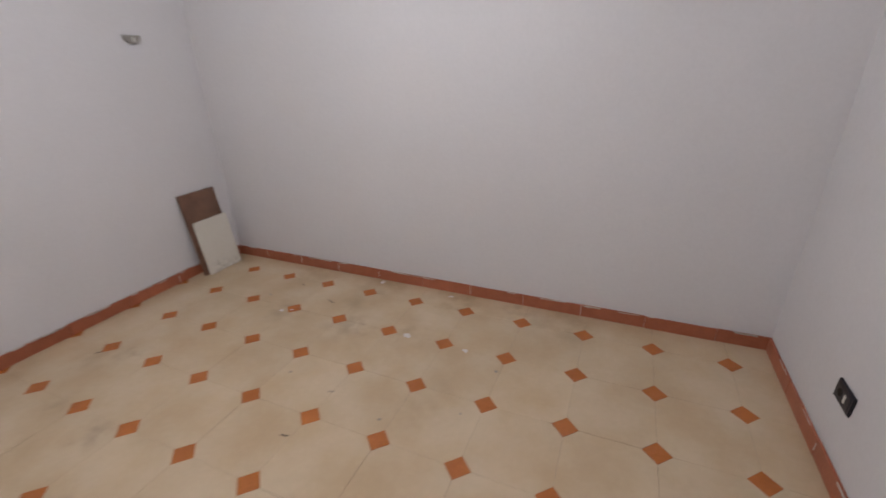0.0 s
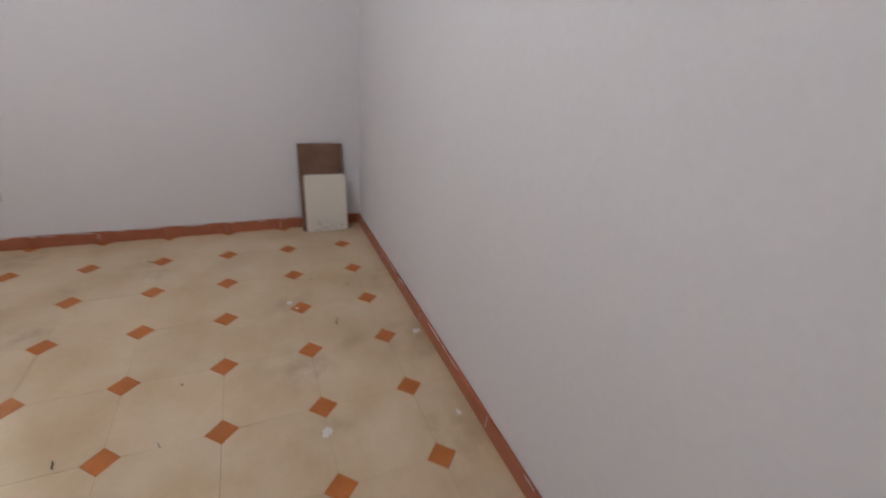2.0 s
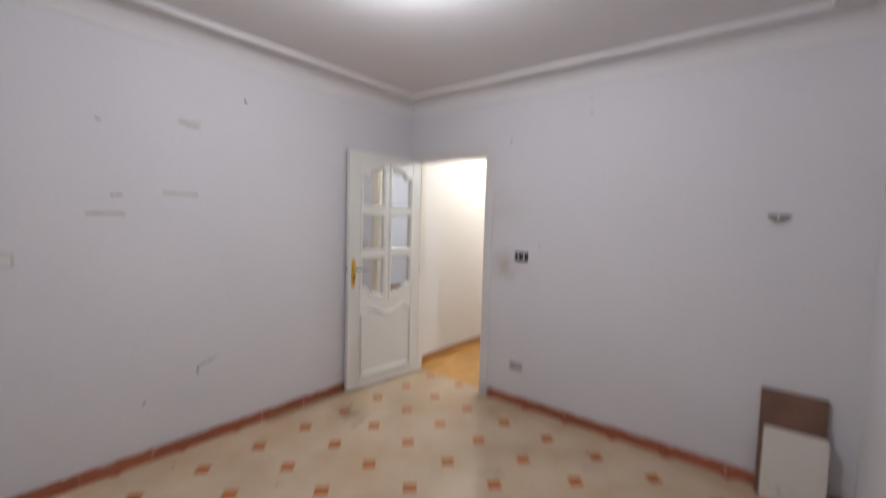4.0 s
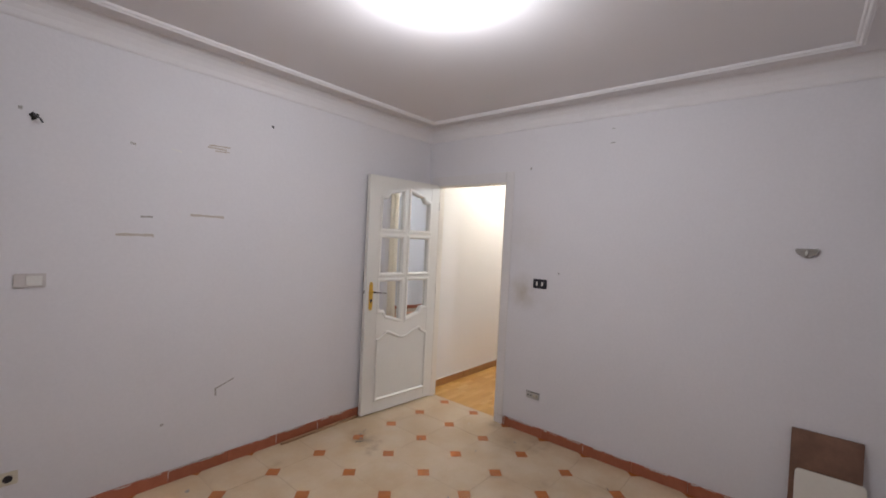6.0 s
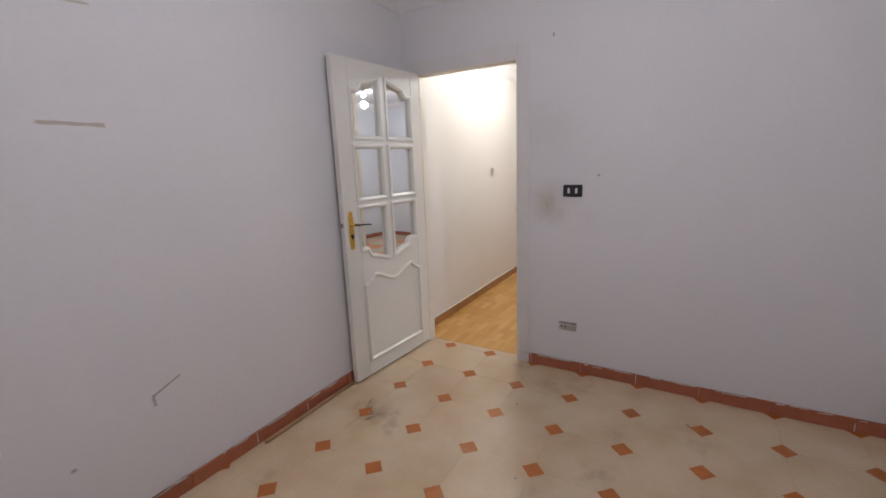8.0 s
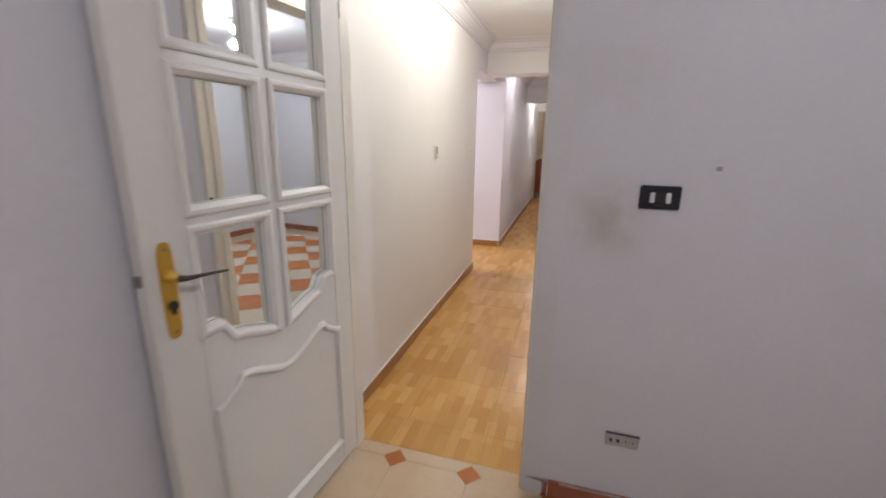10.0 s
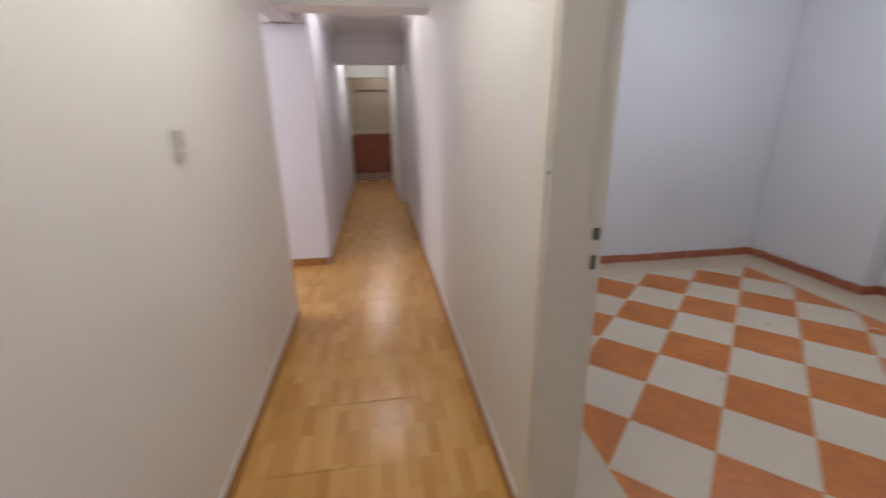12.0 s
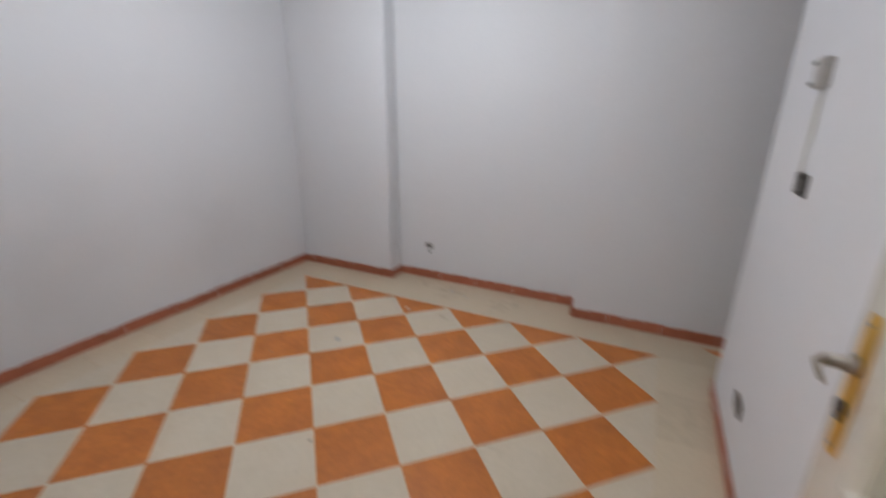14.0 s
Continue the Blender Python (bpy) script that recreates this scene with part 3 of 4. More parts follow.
def casing_b():
    ob = thing("door_frame", "cream painted door frame with dark strike plates", "door frame", kind="structure")
    top = DOOR_TOP_B
    y0, y1 = HN - 0.003, YBS + 0.003
    part("jamb", box(DB0 - 0.055, DB0, y0, y1, LOW, top + 0.055, 0.003), JAMB_CREAM, ob)
    part("jamb", box(DB1, DB1 + 0.045, y0, y1, LOW, top + 0.055, 0.003), JAMB_CREAM, ob)
    part("head", box(DB0, DB1, y0, y1, top, top + 0.055, 0.003), JAMB_CREAM, ob)
    part("stop", box(DB0, DB0 + 0.012, y0, YBS - 0.045, LOW, top, 0.002), JAMB_CREAM, ob)
    part("casing", box(DB0 - 0.10, DB0 - 0.012, HN - 0.0075, HN - 0.0035, LOW, top + 0.09, 0.0015), JAMB_CREAM, ob)
    part("casing", box(DB0 - 0.012, DB1 + 0.04, HN - 0.0115, HN - 0.0035, top + 0.012, top + 0.09, 0.004), JAMB_CREAM, ob)
    part("nail_hole", tube([(DB0 - 0.005, y0 - 0.0005, 1.20), (DB0 - 0.005, y0 + 0.002, 1.20)], 0.005, 8), PLUG_DARK, ob, "dark nail hole")
    part("strike_plate", box(DB0 - 0.002, DB0 + 0.0015, YBS - 0.026, YBS - 0.006, 1.022, 1.055, 0.001), STEEL_DARK, ob, "dark latch hole plate")
    part("strike_plate", box(DB0 - 0.002, DB0 + 0.0015, YBS - 0.026, YBS - 0.010, 0.94, 0.98, 0.001), STEEL_DARK, ob, "dark bolt hole plate")


casing_a()
casing_b()

# Doors: u runs from the hinges to the free edge, z up; the face is y = 0 and looks to +y.
U0, U1, UM0, UM1, UW = 0.103, 0.675, 0.366, 0.406, 0.79
TOP = 1.98


def ease(k):
    k = min(1.0, max(0.0, k))
    return k * k * (3 - 2 * k)


def wave(u, side, middle):
    """Height of a curved rail: it swells out of the middle, then steps up to a short flat beside each stile."""
    r = min(1.0, abs(u - 0.386) / 0.286)
    return middle + (side - middle) * (0.48 * ease(r / 0.70) + 0.52 * ease((r - 0.66) / 0.15))


def panel_top(u):
    """Top of the lower panel: a sagging bow that peaks near the sides, with a small hook and a sloping shoulder."""
    r = min(1.0, abs(u - 0.381) / 0.279)
    return 0.613 + 0.062 * ease(r / 0.68) - 0.026 * ease((r - 0.68) / 0.09) - 0.032 * ease((r - 0.74) / 0.26)


def rounded(u0, u1, low, high, steps=12):
    """A closed outline (u, z), anticlockwise, between two height functions."""
    us = [u0 + (u1 - u0) * k / steps for k in range(steps + 1)]
    return [(u, low(u)) for u in us] + [(u, high(u)) for u in reversed(us)]


def bead_ring(outline, inset, proud, depth):
    """A moulding that follows an outline on the door's face and drops to the pane."""
    profile = [(-0.006, 0.0), (-0.004, proud * 0.7), (0.002, proud), (0.010, proud), (0.016, proud * 0.35), (inset, -0.002), (inset, -depth)]
    bm = sweep(outline, profile)
    for v in bm.verts:
        v.co = Vector((v.co.x, v.co.z, v.co.y))
    bmesh.ops.recalc_face_normals(bm, faces=bm.faces[:])
    return bm


def gap_line_ring(outline):
    """A dark line where pane meets bead, painted for the gap in its reflection."""
    bm = sweep(outline, [(0.0215, -0.0219), (0.0215, -0.0208), (0.0232, -0.0208), (0.0232, -0.0219)])
    for v in bm.verts:
        v.co = Vector((v.co.x, v.co.z, v.co.y))
    bmesh.ops.recalc_face_normals(bm, faces=bm.faces[:])
    return bm


def panel_door(label, place, turn, mirrored=False, width=1.0, tall=1.0, lever=0.118, drop=0.0, plate_mat=None, lever_mat=None, paint=None):
    """A leaf with six mirror panes in two columns over one raised panel."""
    paint = paint or DOOR_PAINT
    door = thing("door", label, "door", place, turn, kind="structure")
    door.scale = (width, 1, tall)

    def add(name, bm, mat, parent=door, tag=""):
        if mirrored:
            for v in bm.verts:
                v.co.x = -v.co.x
            bmesh.ops.reverse_faces(bm, faces=bm.faces[:])
        return part(name, bm, mat, parent, tag)

    t = -0.04
    add("stile", box(0, U0, t, 0, 0, TOP, 0.0025), paint)
    add("stile", box(U1, UW, t, 0, 0, TOP, 0.0025), paint)
    low3, top1 = (lambda u: wave(u, 0.838, 0.742)), (lambda u: wave(u, 1.815, 1.905))
    add("bottom_rail", prism([(U0, 0.0), (U1, 0.0)] + [(u, low3(u)) for u in np.linspace(U1, U0, 45)], t, -0.001), paint)
    add("top_rail", prism([(U1, TOP), (U0, TOP)] + [(u, top1(u)) for u in np.linspace(U0, U1, 45)], t, -0.001), paint)
    for z0, z1 in ((1.122, 1.152), (1.492, 1.525)):
        add("cross_rail", box(U0, U1, t, -0.001, z0, z1, 0.001), paint)
    add("muntin", box(UM0, UM1, t, -0.002, 0.740, 1.905, 0.001), paint)
    rows = ((low3, lambda u: 1.122), (lambda u: 1.152, lambda u: 1.492), (lambda u: 1.525, top1))
    for u0, u1 in ((U0, UM0), (UM1, U1)):
        for low, high in rows:
            outline = rounded(u0, u1, low, high, 22)
            add("glazing_bead", bead_ring(outline, 0.022, 0.007, 0.024), paint)
            add("pane_gap_line", gap_line_ring(outline), GAP_LINE, door, "thin dark line painted for the bead's reflection gap")
            add("mirror_pane", prism(outline, -0.026, -0.022), MIRROR, door, "silvered mirror pane")
    panel = rounded(U0 - 0.002, U1 - 0.012, lambda u: 0.10, panel_top, 44)
    frame_ob = add("panel_moulding", bead_ring(panel, 0.020, 0.013, 0.0), paint)
    # Handle plate, lever, key cylinder, latch and hinges.
    plate_u = 0.742
    outline = []
    for k in range(24):
        a = 2 * math.pi * k / 24
        outline.append((plate_u + 0.0195 * math.copysign(abs(math.cos(a)) ** 0.6, math.cos(a)), 0.985 + 0.118 * math.copysign(abs(math.sin(a)) ** 0.42, math.sin(a))))
    plate = add("handle_plate", prism(outline, 0.0, 0.005, 0.0015), plate_mat or BRASS, door, "" if plate_mat else "yellow brass handle plate")
    plate.location.z = -drop
    add("lever", tube([(plate_u, 0.004, 1.022), (plate_u, 0.045, 1.022), (plate_u - 0.012, 0.056, 1.021), (plate_u - 0.5 * lever, 0.058, 1.018), (plate_u - lever, 0.056, 1.010)],
                      [0.009, 0.008, 0.0060, 0.0040, 0.0036]), lever_mat or DARK_METAL, plate, "thin brown metal lever handle")
    add("rosette", tube([(plate_u, 0.004, 1.022), (plate_u, 0.014, 1.022), (plate_u, 0.016, 1.022), (plate_u, 0.044, 1.022)], [0.015, 0.015, 0.0105, 0.0095], 16), lever_mat or BRASS, plate)
    add("key_cylinder", tube([(plate_u, 0.004, 0.951), (plate_u, 0.013, 0.951)], 0.011, 14), DARK_METAL, plate, "dark key cylinder")
    add("key_cylinder", box(plate_u - 0.004, plate_u + 0.004, 0.004, 0.012, 0.928, 0.945, 0.002), DARK_METAL, plate)
    for z in (1.085, 0.885):
        add("screw", tube([(plate_u, 0.004, z), (plate_u, 0.0065, z)], 0.0035, 8), STEEL, plate)
    add("latch", box(UW - 0.001, UW + 0.008, -0.03, -0.012, 1.008, 1.034, 0.002), STEEL, door, "metal latch bolt")
    for z in (0.22, 1.0, 1.78):
        add("hinge", tube([(-0.004, -0.002, z - 0.04), (-0.004, -0.002, z + 0.04)], 0.0045, 10), paint)
    return door


ANGLE_A = -4.15
panel_door("open white panelled door with mirror panes, brass handle", (-0.342, -2.828, 0.012), ANGLE_A)
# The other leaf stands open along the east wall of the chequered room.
door_b = panel_door("open cream-white panelled door with mirror panes", (-0.548, -1.772, 0.0), 88.9, mirrored=False, width=1.09, tall=1.05, lever=0.046, drop=0.022, lever_mat=AGED_STEEL, paint=DIMMED_CREAM_PAINT)

sticker = part("sticker", box(0.672, 0.712, 0.0, 0.0008, 1.222, 1.272), PINK_NOTE, door_b, "faded pink sticker with red bars")
for z in (1.230, 1.242, 1.254):
    part("printed_bar", box(0.677, 0.707, 0.0007, 0.0013, z, z + 0.005), STICKER_RED, sticker)


# ---- electrical fittings; each is built on a wall with its face towards +y of its own frame ----
def rocker_plate(label, place, turn, w, h, plate_mat, keys, key_mat, group=""):
    ob = thing("light_switch", label, "light switch", place, turn, group)
    part("plate", box(-w / 2, w / 2, 0, 0.009, -h / 2, h / 2, 0.003), plate_mat, ob)
    part("bezel", box(-w * 0.40, w * 0.40, 0.009, 0.0105, -h * 0.36, h * 0.36, 0.001), plate_mat, ob)
    for k in range(keys):
        x = (k - (keys - 1) / 2) * 0.045
        part("rocker", box(x - 0.0070, x + 0.0070, 0.0100, 0.0155, -0.016, 0.016, 0.002), key_mat, ob)
    part("nameplate", box(-0.012, 0.016, 0.0100, 0.0110, -h * 0.36, -h * 0.29), DARK_METAL, ob)
    return ob


def socket_plate(label, place, turn, w, h, mat, holes, hole_mat=None):
    ob = thing("wall_socket", label, "socket", place, turn)
    part("plate", box(-w / 2, w / 2, 0, 0.008, -h / 2, h / 2, 0.003), mat, ob)
    for k in range(holes):
        x = (k - (holes - 1) / 2) * (w * 0.8 / max(holes, 1))
        part("outlet", tube([(x, 0.0075, 0), (x, 0.0105, 0)], min(h, w / max(holes, 1)) * 0.30, 14), hole_mat or BLACK_PLASTIC, ob)
        for dx in (-0.004, 0.004):
            part("pin_hole", box(x + dx - 0.0012, x + dx + 0.0012, 0.0104, 0.0112, -0.004, 0.004), PLUG_DARK, ob)
    return ob


# The west wall faces +x: turn -90; the east wall of a room faces -x: turn 90; south walls face +y: 0; north walls 180.
rocker_plate("black double light switch with white rockers on the wall", (XW, -1.742, 1.184), -90, 0.114, 0.072, BLACK_PLASTIC, 2, WHITE_PLASTIC)
ob = thing("wall_socket", "worn white socket plate with dark holes", "socket", (XW, -1.753, 0.308), -90)
part("plate", box(-0.056, 0.056, 0, 0.008, -0.026, 0.026, 0.003), SOCKET_PALE, ob)
# Dark strip laid on the plate for the shadow at its top edge.
part("shadow_strip", box(-0.056, 0.056, 0, 0.0085, 0.023, 0.027, 0.001), DARK_METAL, ob, "dark strip painted for the shadow along the top edge")
for x in (-0.036, -0.012):
    part("insert", box(x - 0.009, x + 0.009, 0.007, 0.0105, -0.012, 0.012, 0.002), CREAM_PLASTIC, ob)
    part("pin_hole", box(x - 0.002, x + 0.002, 0.0100, 0.0112, -0.005, 0.005), PLUG_DARK, ob)
for x in (0.014, 0.038):
    part("outlet", tube([(x, 0.0075, 0), (x, 0.0100, 0)], 0.009, 14), GREY_PLASTIC, ob, "dark grey round outlet")
    part("pin_hole", box(x - 0.004, x + 0.004, 0.0098, 0.0108, -0.005, 0.005), PLUG_DARK, ob)
ob = thing("wall_socket", "black socket plate with one small white insert", "socket", (XE, -0.487, 0.292), 90)
part("plate", box(-0.059, 0.059, 0, 0.009, -0.037, 0.037, 0.003), BLACK_PLASTIC, ob)
part("bezel", box(-0.046, 0.046, 0.009, 0.0105, -0.026, 0.026, 0.001), BLACK_PLASTIC, ob)
part("insert", box(-0.022, -0.008, 0.0100, 0.0125, -0.015, 0.015, 0.002), WHITE_PLASTIC, ob, "small white insert")
part("outlet", tube([(0.022, 0.0100, 0), (0.022, 0.0115, 0)], 0.014, 14), PLUG_DARK, ob)
ob = socket_plate("double round socket in a worn white plate", (2.475, YS, 0.290), 0, 0.115, 0.062, CREAM_PLASTIC, 2)
ob = thing("switch_box", "blank cream switch plate on the wall", "switch plate", (2.395, YS, 1.205))
part("plate", box(-0.056, 0.056, 0, 0.008, -0.034, 0.034, 0.003), PALE_PLATE, ob)
part("insert", box(-0.044, 0.014, 0.008, 0.011, -0.024, 0.024, 0.002), WHITE_PLASTIC, ob)

# Wall lamp bracket left on the west wall, and another stub on the south wall.
ob = thing("wall_lamp_bracket", "grey half-round bracket of a removed wall lamp", "lamp bracket", (XW, -0.196, 1.514), -90)
half = [(0.048 * math.cos(a), -0.038 * math.sin(a)) for a in (math.pi * k / 16 for k in range(17))]
part("back_plate", prism([(x, z + 0.015) for x, z in half], 0.0, 0.020, 0.003), BRACKET, ob, "brown-grey dusty half-round plate")
part("rim", box(-0.049, 0.049, 0.0, 0.024, 0.012, 0.021, 0.003), SCUFF, ob, "pale grey flat rim")
part("bulb_socket", box(-0.006, 0.006, 0.018, 0.034, -0.014, 0.012, 0.004), WHITE_PLASTIC, ob, "small white lamp holder")
ob = thing("cable_stub", "dark cable hole with a short loose wire", "cable stub", (2.395, YS, 1.970))
part("hole", prism([(0.015 * math.cos(a) * (1 + 0.3 * math.sin(3 * a)), 0.017 * math.sin(a) * (1 + 0.25 * math.cos(5 * a))) for a in (2 * math.pi * k / 18 for k in range(18))], 0, 0.003), PLUG_DARK, ob)
part("wire", tube([(0, 0.0, 0.004), (-0.008, 0.02, 0.0), (-0.020, 0.03, -0.012), (-0.028, 0.02, -0.025)], 0.004, 8), BLACK_PLASTIC, ob)


def mark(name, label, category, pts, place, turn, mat, thick=0.0012):
    ob = part(name, prism(pts, 0.0, thick), mat)
    ob.matrix_basis = pose(*place, 0, 0, turn)
    return tagged(ob, label, category)


def strip(w, h, slant=0.0, seed=1):
    """A torn strip outline."""
    rnd = random.Random(seed)
    top = [(-w / 2 + w * k / 8, h / 2 * rnd.uniform(0.5, 1.1) + slant * (k / 8 - 0.5)) for k in range(9)]
    low = [(-w / 2 + w * k / 8, -h / 2 * rnd.uniform(0.5, 1.1) + slant * (k / 8 - 0.5)) for k in range(8, -1, -1)]
    return low[::-1] + top[::-1]


for n, (x, z, w, h, slant, mat) in enumerate((
        (1.632, 1.562, 0.180, 0.010, 0.002, TAPE), (1.985, 1.436, 0.150, 0.011, 0.0, TAPE), (2.068, 1.434, 0.018, 0.009, 0.0, TAPE),
        (1.942, 1.537, 0.055, 0.008, -0.002, SCUFF), (1.575, 1.992, 0.115, 0.007, -0.006, TAPE), (1.590, 1.976, 0.105, 0.007, 0.004, TAPE),
        (1.560, 1.962, 0.080, 0.006, -0.004, TAPE), (1.808, 1.925, 0.052, 0.007, 0.010, WHITE_PLASTIC), (2.013, 1.922, 0.024, 0.010, 0.008, SCUFF),
        (1.244, 2.188, 0.016, 0.012, 0.006, PLUG_DARK), (1.838, 0.351, 0.016, 0.010, 0.0, SCUFF), (2.440, 1.999, 0.014, 0.012, 0.0, SCUFF))):
    mark("tape_mark", "old tape residue strip on the wall", "wall mark", strip(w * 1.05, h * 1.5, slant, n), (x, YS, z), 0, mat)
scratch = thing("wall_scratch", "forked grey scratch on the painted wall", "wall mark", (1.551, YS, 0.448))
part("scratch", prism([(-0.006, 0.0), (0.004, 0.0), (0.007, 0.05), (-0.003, 0.05)], 0, 0.001), SCUFF, scratch)
part("scratch", prism([(-0.002, 0.050), (0.006, 0.038), (-0.108, 0.083), (-0.112, 0.092)], 0, 0.001), SCUFF, scratch)
for n, (y, z, w, h) in enumerate(((-1.595, 1.275, 0.014, 0.014), (-1.872, 2.083, 0.012, 0.022), (-1.249, 2.317, 0.018, 0.008), (-1.247, 2.219, 0.030, 0.008))):
    mark("nail_hole", "small nail hole in the wall", "wall mark", strip(w, h, 0, 40 + n), (XW, y, z), -90, SCUFF, 0.003)

# ---- boards in the corner ----
ob = part("wooden_board", box(-0.14, 0.14, -0.008, 0.008, 0.0, 0.578, 0.002), BROWN_WOOD)
ob.matrix_basis = Matrix.Translation((-0.247, -0.068, 0.001)) @ pose(0, 0, 0, 0, -7.0, 0) @ pose(0, 0, 0, 0, 0, -90)
tagged(ob, "dark brown wooden board leaning against the wall", "board")
pts = []
for cx, cz, a0 in ((0.115, 0.365, 0), (-0.115, 0.365, 90), (-0.125, 0.01, 180), (0.125, 0.01, 270)):
    r = 0.02 if cz > 0.1 else 0.01
    pts += [(cx + r * math.cos(radians(a0 + 30 * k)), cz + r * math.sin(radians(a0 + 30 * k))) for k in range(4)]
ob = part("ivory_panel", prism(pts, -0.007, 0.007, 0.002), PALE_BOARD)
ob.matrix_basis = Matrix.Translation((-0.220, -0.050, 0.001)) @ pose(0, 0, 0, 0, -7.0, 0) @ pose(0, 0, 0, 0, 0, -90)
tagged(ob, "ivory panel with rounded corners leaning on a board", "panel")

ob = part("wooden_strip", box(0.0, 0.66, -0.010, 0.010, 0.0, 0.016, 0.002), LATH)
ob.matrix_basis = pose(0.46, YS + 0.034, 0.001, 0, 0, 0.6)
tagged(ob, "loose brown wooden strip lying along the skirting", "wood strip")

# ---- fittings in the passage and the chequered room ----
ob = thing("thermostat", "small cream plastic push switch on the wall", "switch", (-1.854, HS, 1.262))
part("plate", box(-0.033, 0.033, 0, 0.014, -0.050, 0.046, 0.004), WHITE_PLASTIC, ob)
part("button", box(-0.018, 0.018, 0.013, 0.019, -0.016, 0.040, 0.003), TAPE, ob, "tan push button")
part("cover_lip", box(-0.024, 0.024, 0.013, 0.017, -0.042, -0.024, 0.003), CREAM_PLASTIC, ob)
ob = thing("light_switch", "small white light switch at the passage opening", "light switch", (-2.884, HS, 1.244))
part("plate", box(-0.034, 0.034, 0, 0.010, -0.040, 0.040, 0.003), WHITE_PLASTIC, ob)
part("rocker", box(-0.014, 0.014, 0.010, 0.016, -0.02, 0.02, 0.003), CREAM_PLASTIC, ob)
ob = thing("light_switch", "small pale switch on the passage wall", "light switch", (-4.54, HN, 1.285), 180)
part("plate", box(-0.034, 0.034, 0, 0.010, -0.040, 0.040, 0.003), WHITE_PLASTIC, ob)
part("rocker", box(-0.014, 0.014, 0.010, 0.016, -0.02, 0.02, 0.003), CREAM_PLASTIC, ob)
ob = socket_plate("dark wall socket with a loose wire end", (-2.518, YBR, 0.300), 180, 0.075, 0.045, GREY_PLASTIC, 1)
part("wire", tube([(0.0, 0.008, -0.01), (-0.012, 0.03, -0.03), (-0.02, 0.028, -0.055), (-0.004, 0.02, -0.06), (0.002, 0.018, -0.045)], 0.003, 8), BLACK_PLASTIC, ob)
ob = thing("light_switch", "dark narrow light switch under a surface cable", "light switch", (XB - 0.004, 0.02, 1.190), 90)
part("plate", box(-0.055, 0.055, 0, 0.011, -0.036, 0.036, 0.003), DARK_METAL, ob)
part("rocker", box(-0.02, 0.012, 0.011, 0.017, -0.02, 0.02, 0.003), GREY_PLASTIC, ob)
ob = thing("junction_box", "white surface junction box with dark clips", "junction box", (XB - 0.004, 0.06, 1.53), 90)
part("box", box(-0.040, 0.045, 0, 0.03, -0.045, 0.045, 0.004), SOCKET_PALE, ob)
for z in (-0.036, 0.026):
    part("clip", box(0.015, 0.062, 0.004, 0.034, z, z + 0.012, 0.003), DARK_METAL, ob, "dark metal clip")
part("conduit", box(-0.008, 0.008, 0, 0.012, -0.31, -0.045, 0.002), WHITE_PLASTIC, ob, "white surface cable duct")
socket_plate("dark low socket on the wall by the pier", (XB - 0.004, 0.07, 0.292), 90, 0.115, 0.07, DARK_METAL, 1, GREY_PLASTIC)

# ---- lamps ----
def bulb(label, place, ceiling, mat, size=1.0):
    ob = thing("ceiling_bulb", label, "lamp", (place[0], place[1], ceiling))
    part("rose", tube([(0, 0, 0), (0, 0, -0.018 * size), (0, 0, -0.03 * size)], [0.04, 0.04, 0.02], 16), WHITE_PLASTIC, ob, "white ceiling rose")
    part("holder", tube([(0, 0, -0.03 * size), (0, 0, -0.07 * size)], [0.018, 0.02], 14), WHITE_PLASTIC, ob)
    rings = [(-0.07, 0.014), (-0.08, 0.022), (-0.10, 0.03), (-0.12, 0.03), (-0.135, 0.018), (-0.14, 0.006)]
    part("glass", tube([(0, 0, z * size) for z, r in rings], [r for z, r in rings], 16), mat, ob, "lit frosted glass bulb")


bulb("bare lit bulb in a white ceiling rose", ROOM_A_BULB, HA, BULB_COOL, 0.6)
bulb("bare lit bulb on the white ceiling", ROOM_B_BULB, HB, BULB_COOL)
# Unseen lamp for the passage's bright wall and ceiling; its tube form is assumed.
ob = thing("tube_light", "lit white tube light on the passage ceiling", "lamp", (0, BATTEN[2], HH))
part("housing", box(BATTEN[0] - 0.03, BATTEN[1] + 0.03, -0.02, 0.02, -0.060, -0.025, 0.004), WHITE_PLASTIC, ob)
part("tube", tube([(BATTEN[0], 0, -0.078), (BATTEN[1], 0, -0.078)], 0.013, 14), BULB_WARM, ob, "glowing tube")
for x in (BATTEN[0] - 0.012, BATTEN[1] + 0.012):
    part("tube_holder", box(x - 0.012, x + 0.012, -0.014, 0.014, -0.094, -0.058, 0.003), WHITE_PLASTIC, ob)
    part("spacer", box(x - 0.010, x + 0.010, -0.010, 0.010, -0.026, 0.0, 0.002), WHITE_PLASTIC, ob)
# The second of these bulbs is only a body for the added fill.
for place in HALL_END_AND_FILL:
    bulb("unseen warm bulb on the passage ceiling", place, HH, BULB_WARM, 0.55)

# ---- kitchen end ----
ob = thing("kitchen_dado", "red-brown tiled lower wall with patterned border", "wall tiles", (-10.8, 0, 0), kind="structure")
for k in range(9):
    for j in range(3):
        part("tile", box(0.0, 0.012, -2.84 + 0.2 * k + 0.001, -2.84 + 0.2 * (k + 1) - 0.001, 0.30 * j + 0.001, 0.30 * (j + 1) - 0.001, 0.002, 1), RED_DADO, ob)
    part("border_tile", box(0.0, 0.014, -2.84 + 0.2 * k + 0.001, -2.84 + 0.2 * (k + 1) - 0.001, 0.901, 1.0, 0.002, 1), BORDER_DECO, ob)
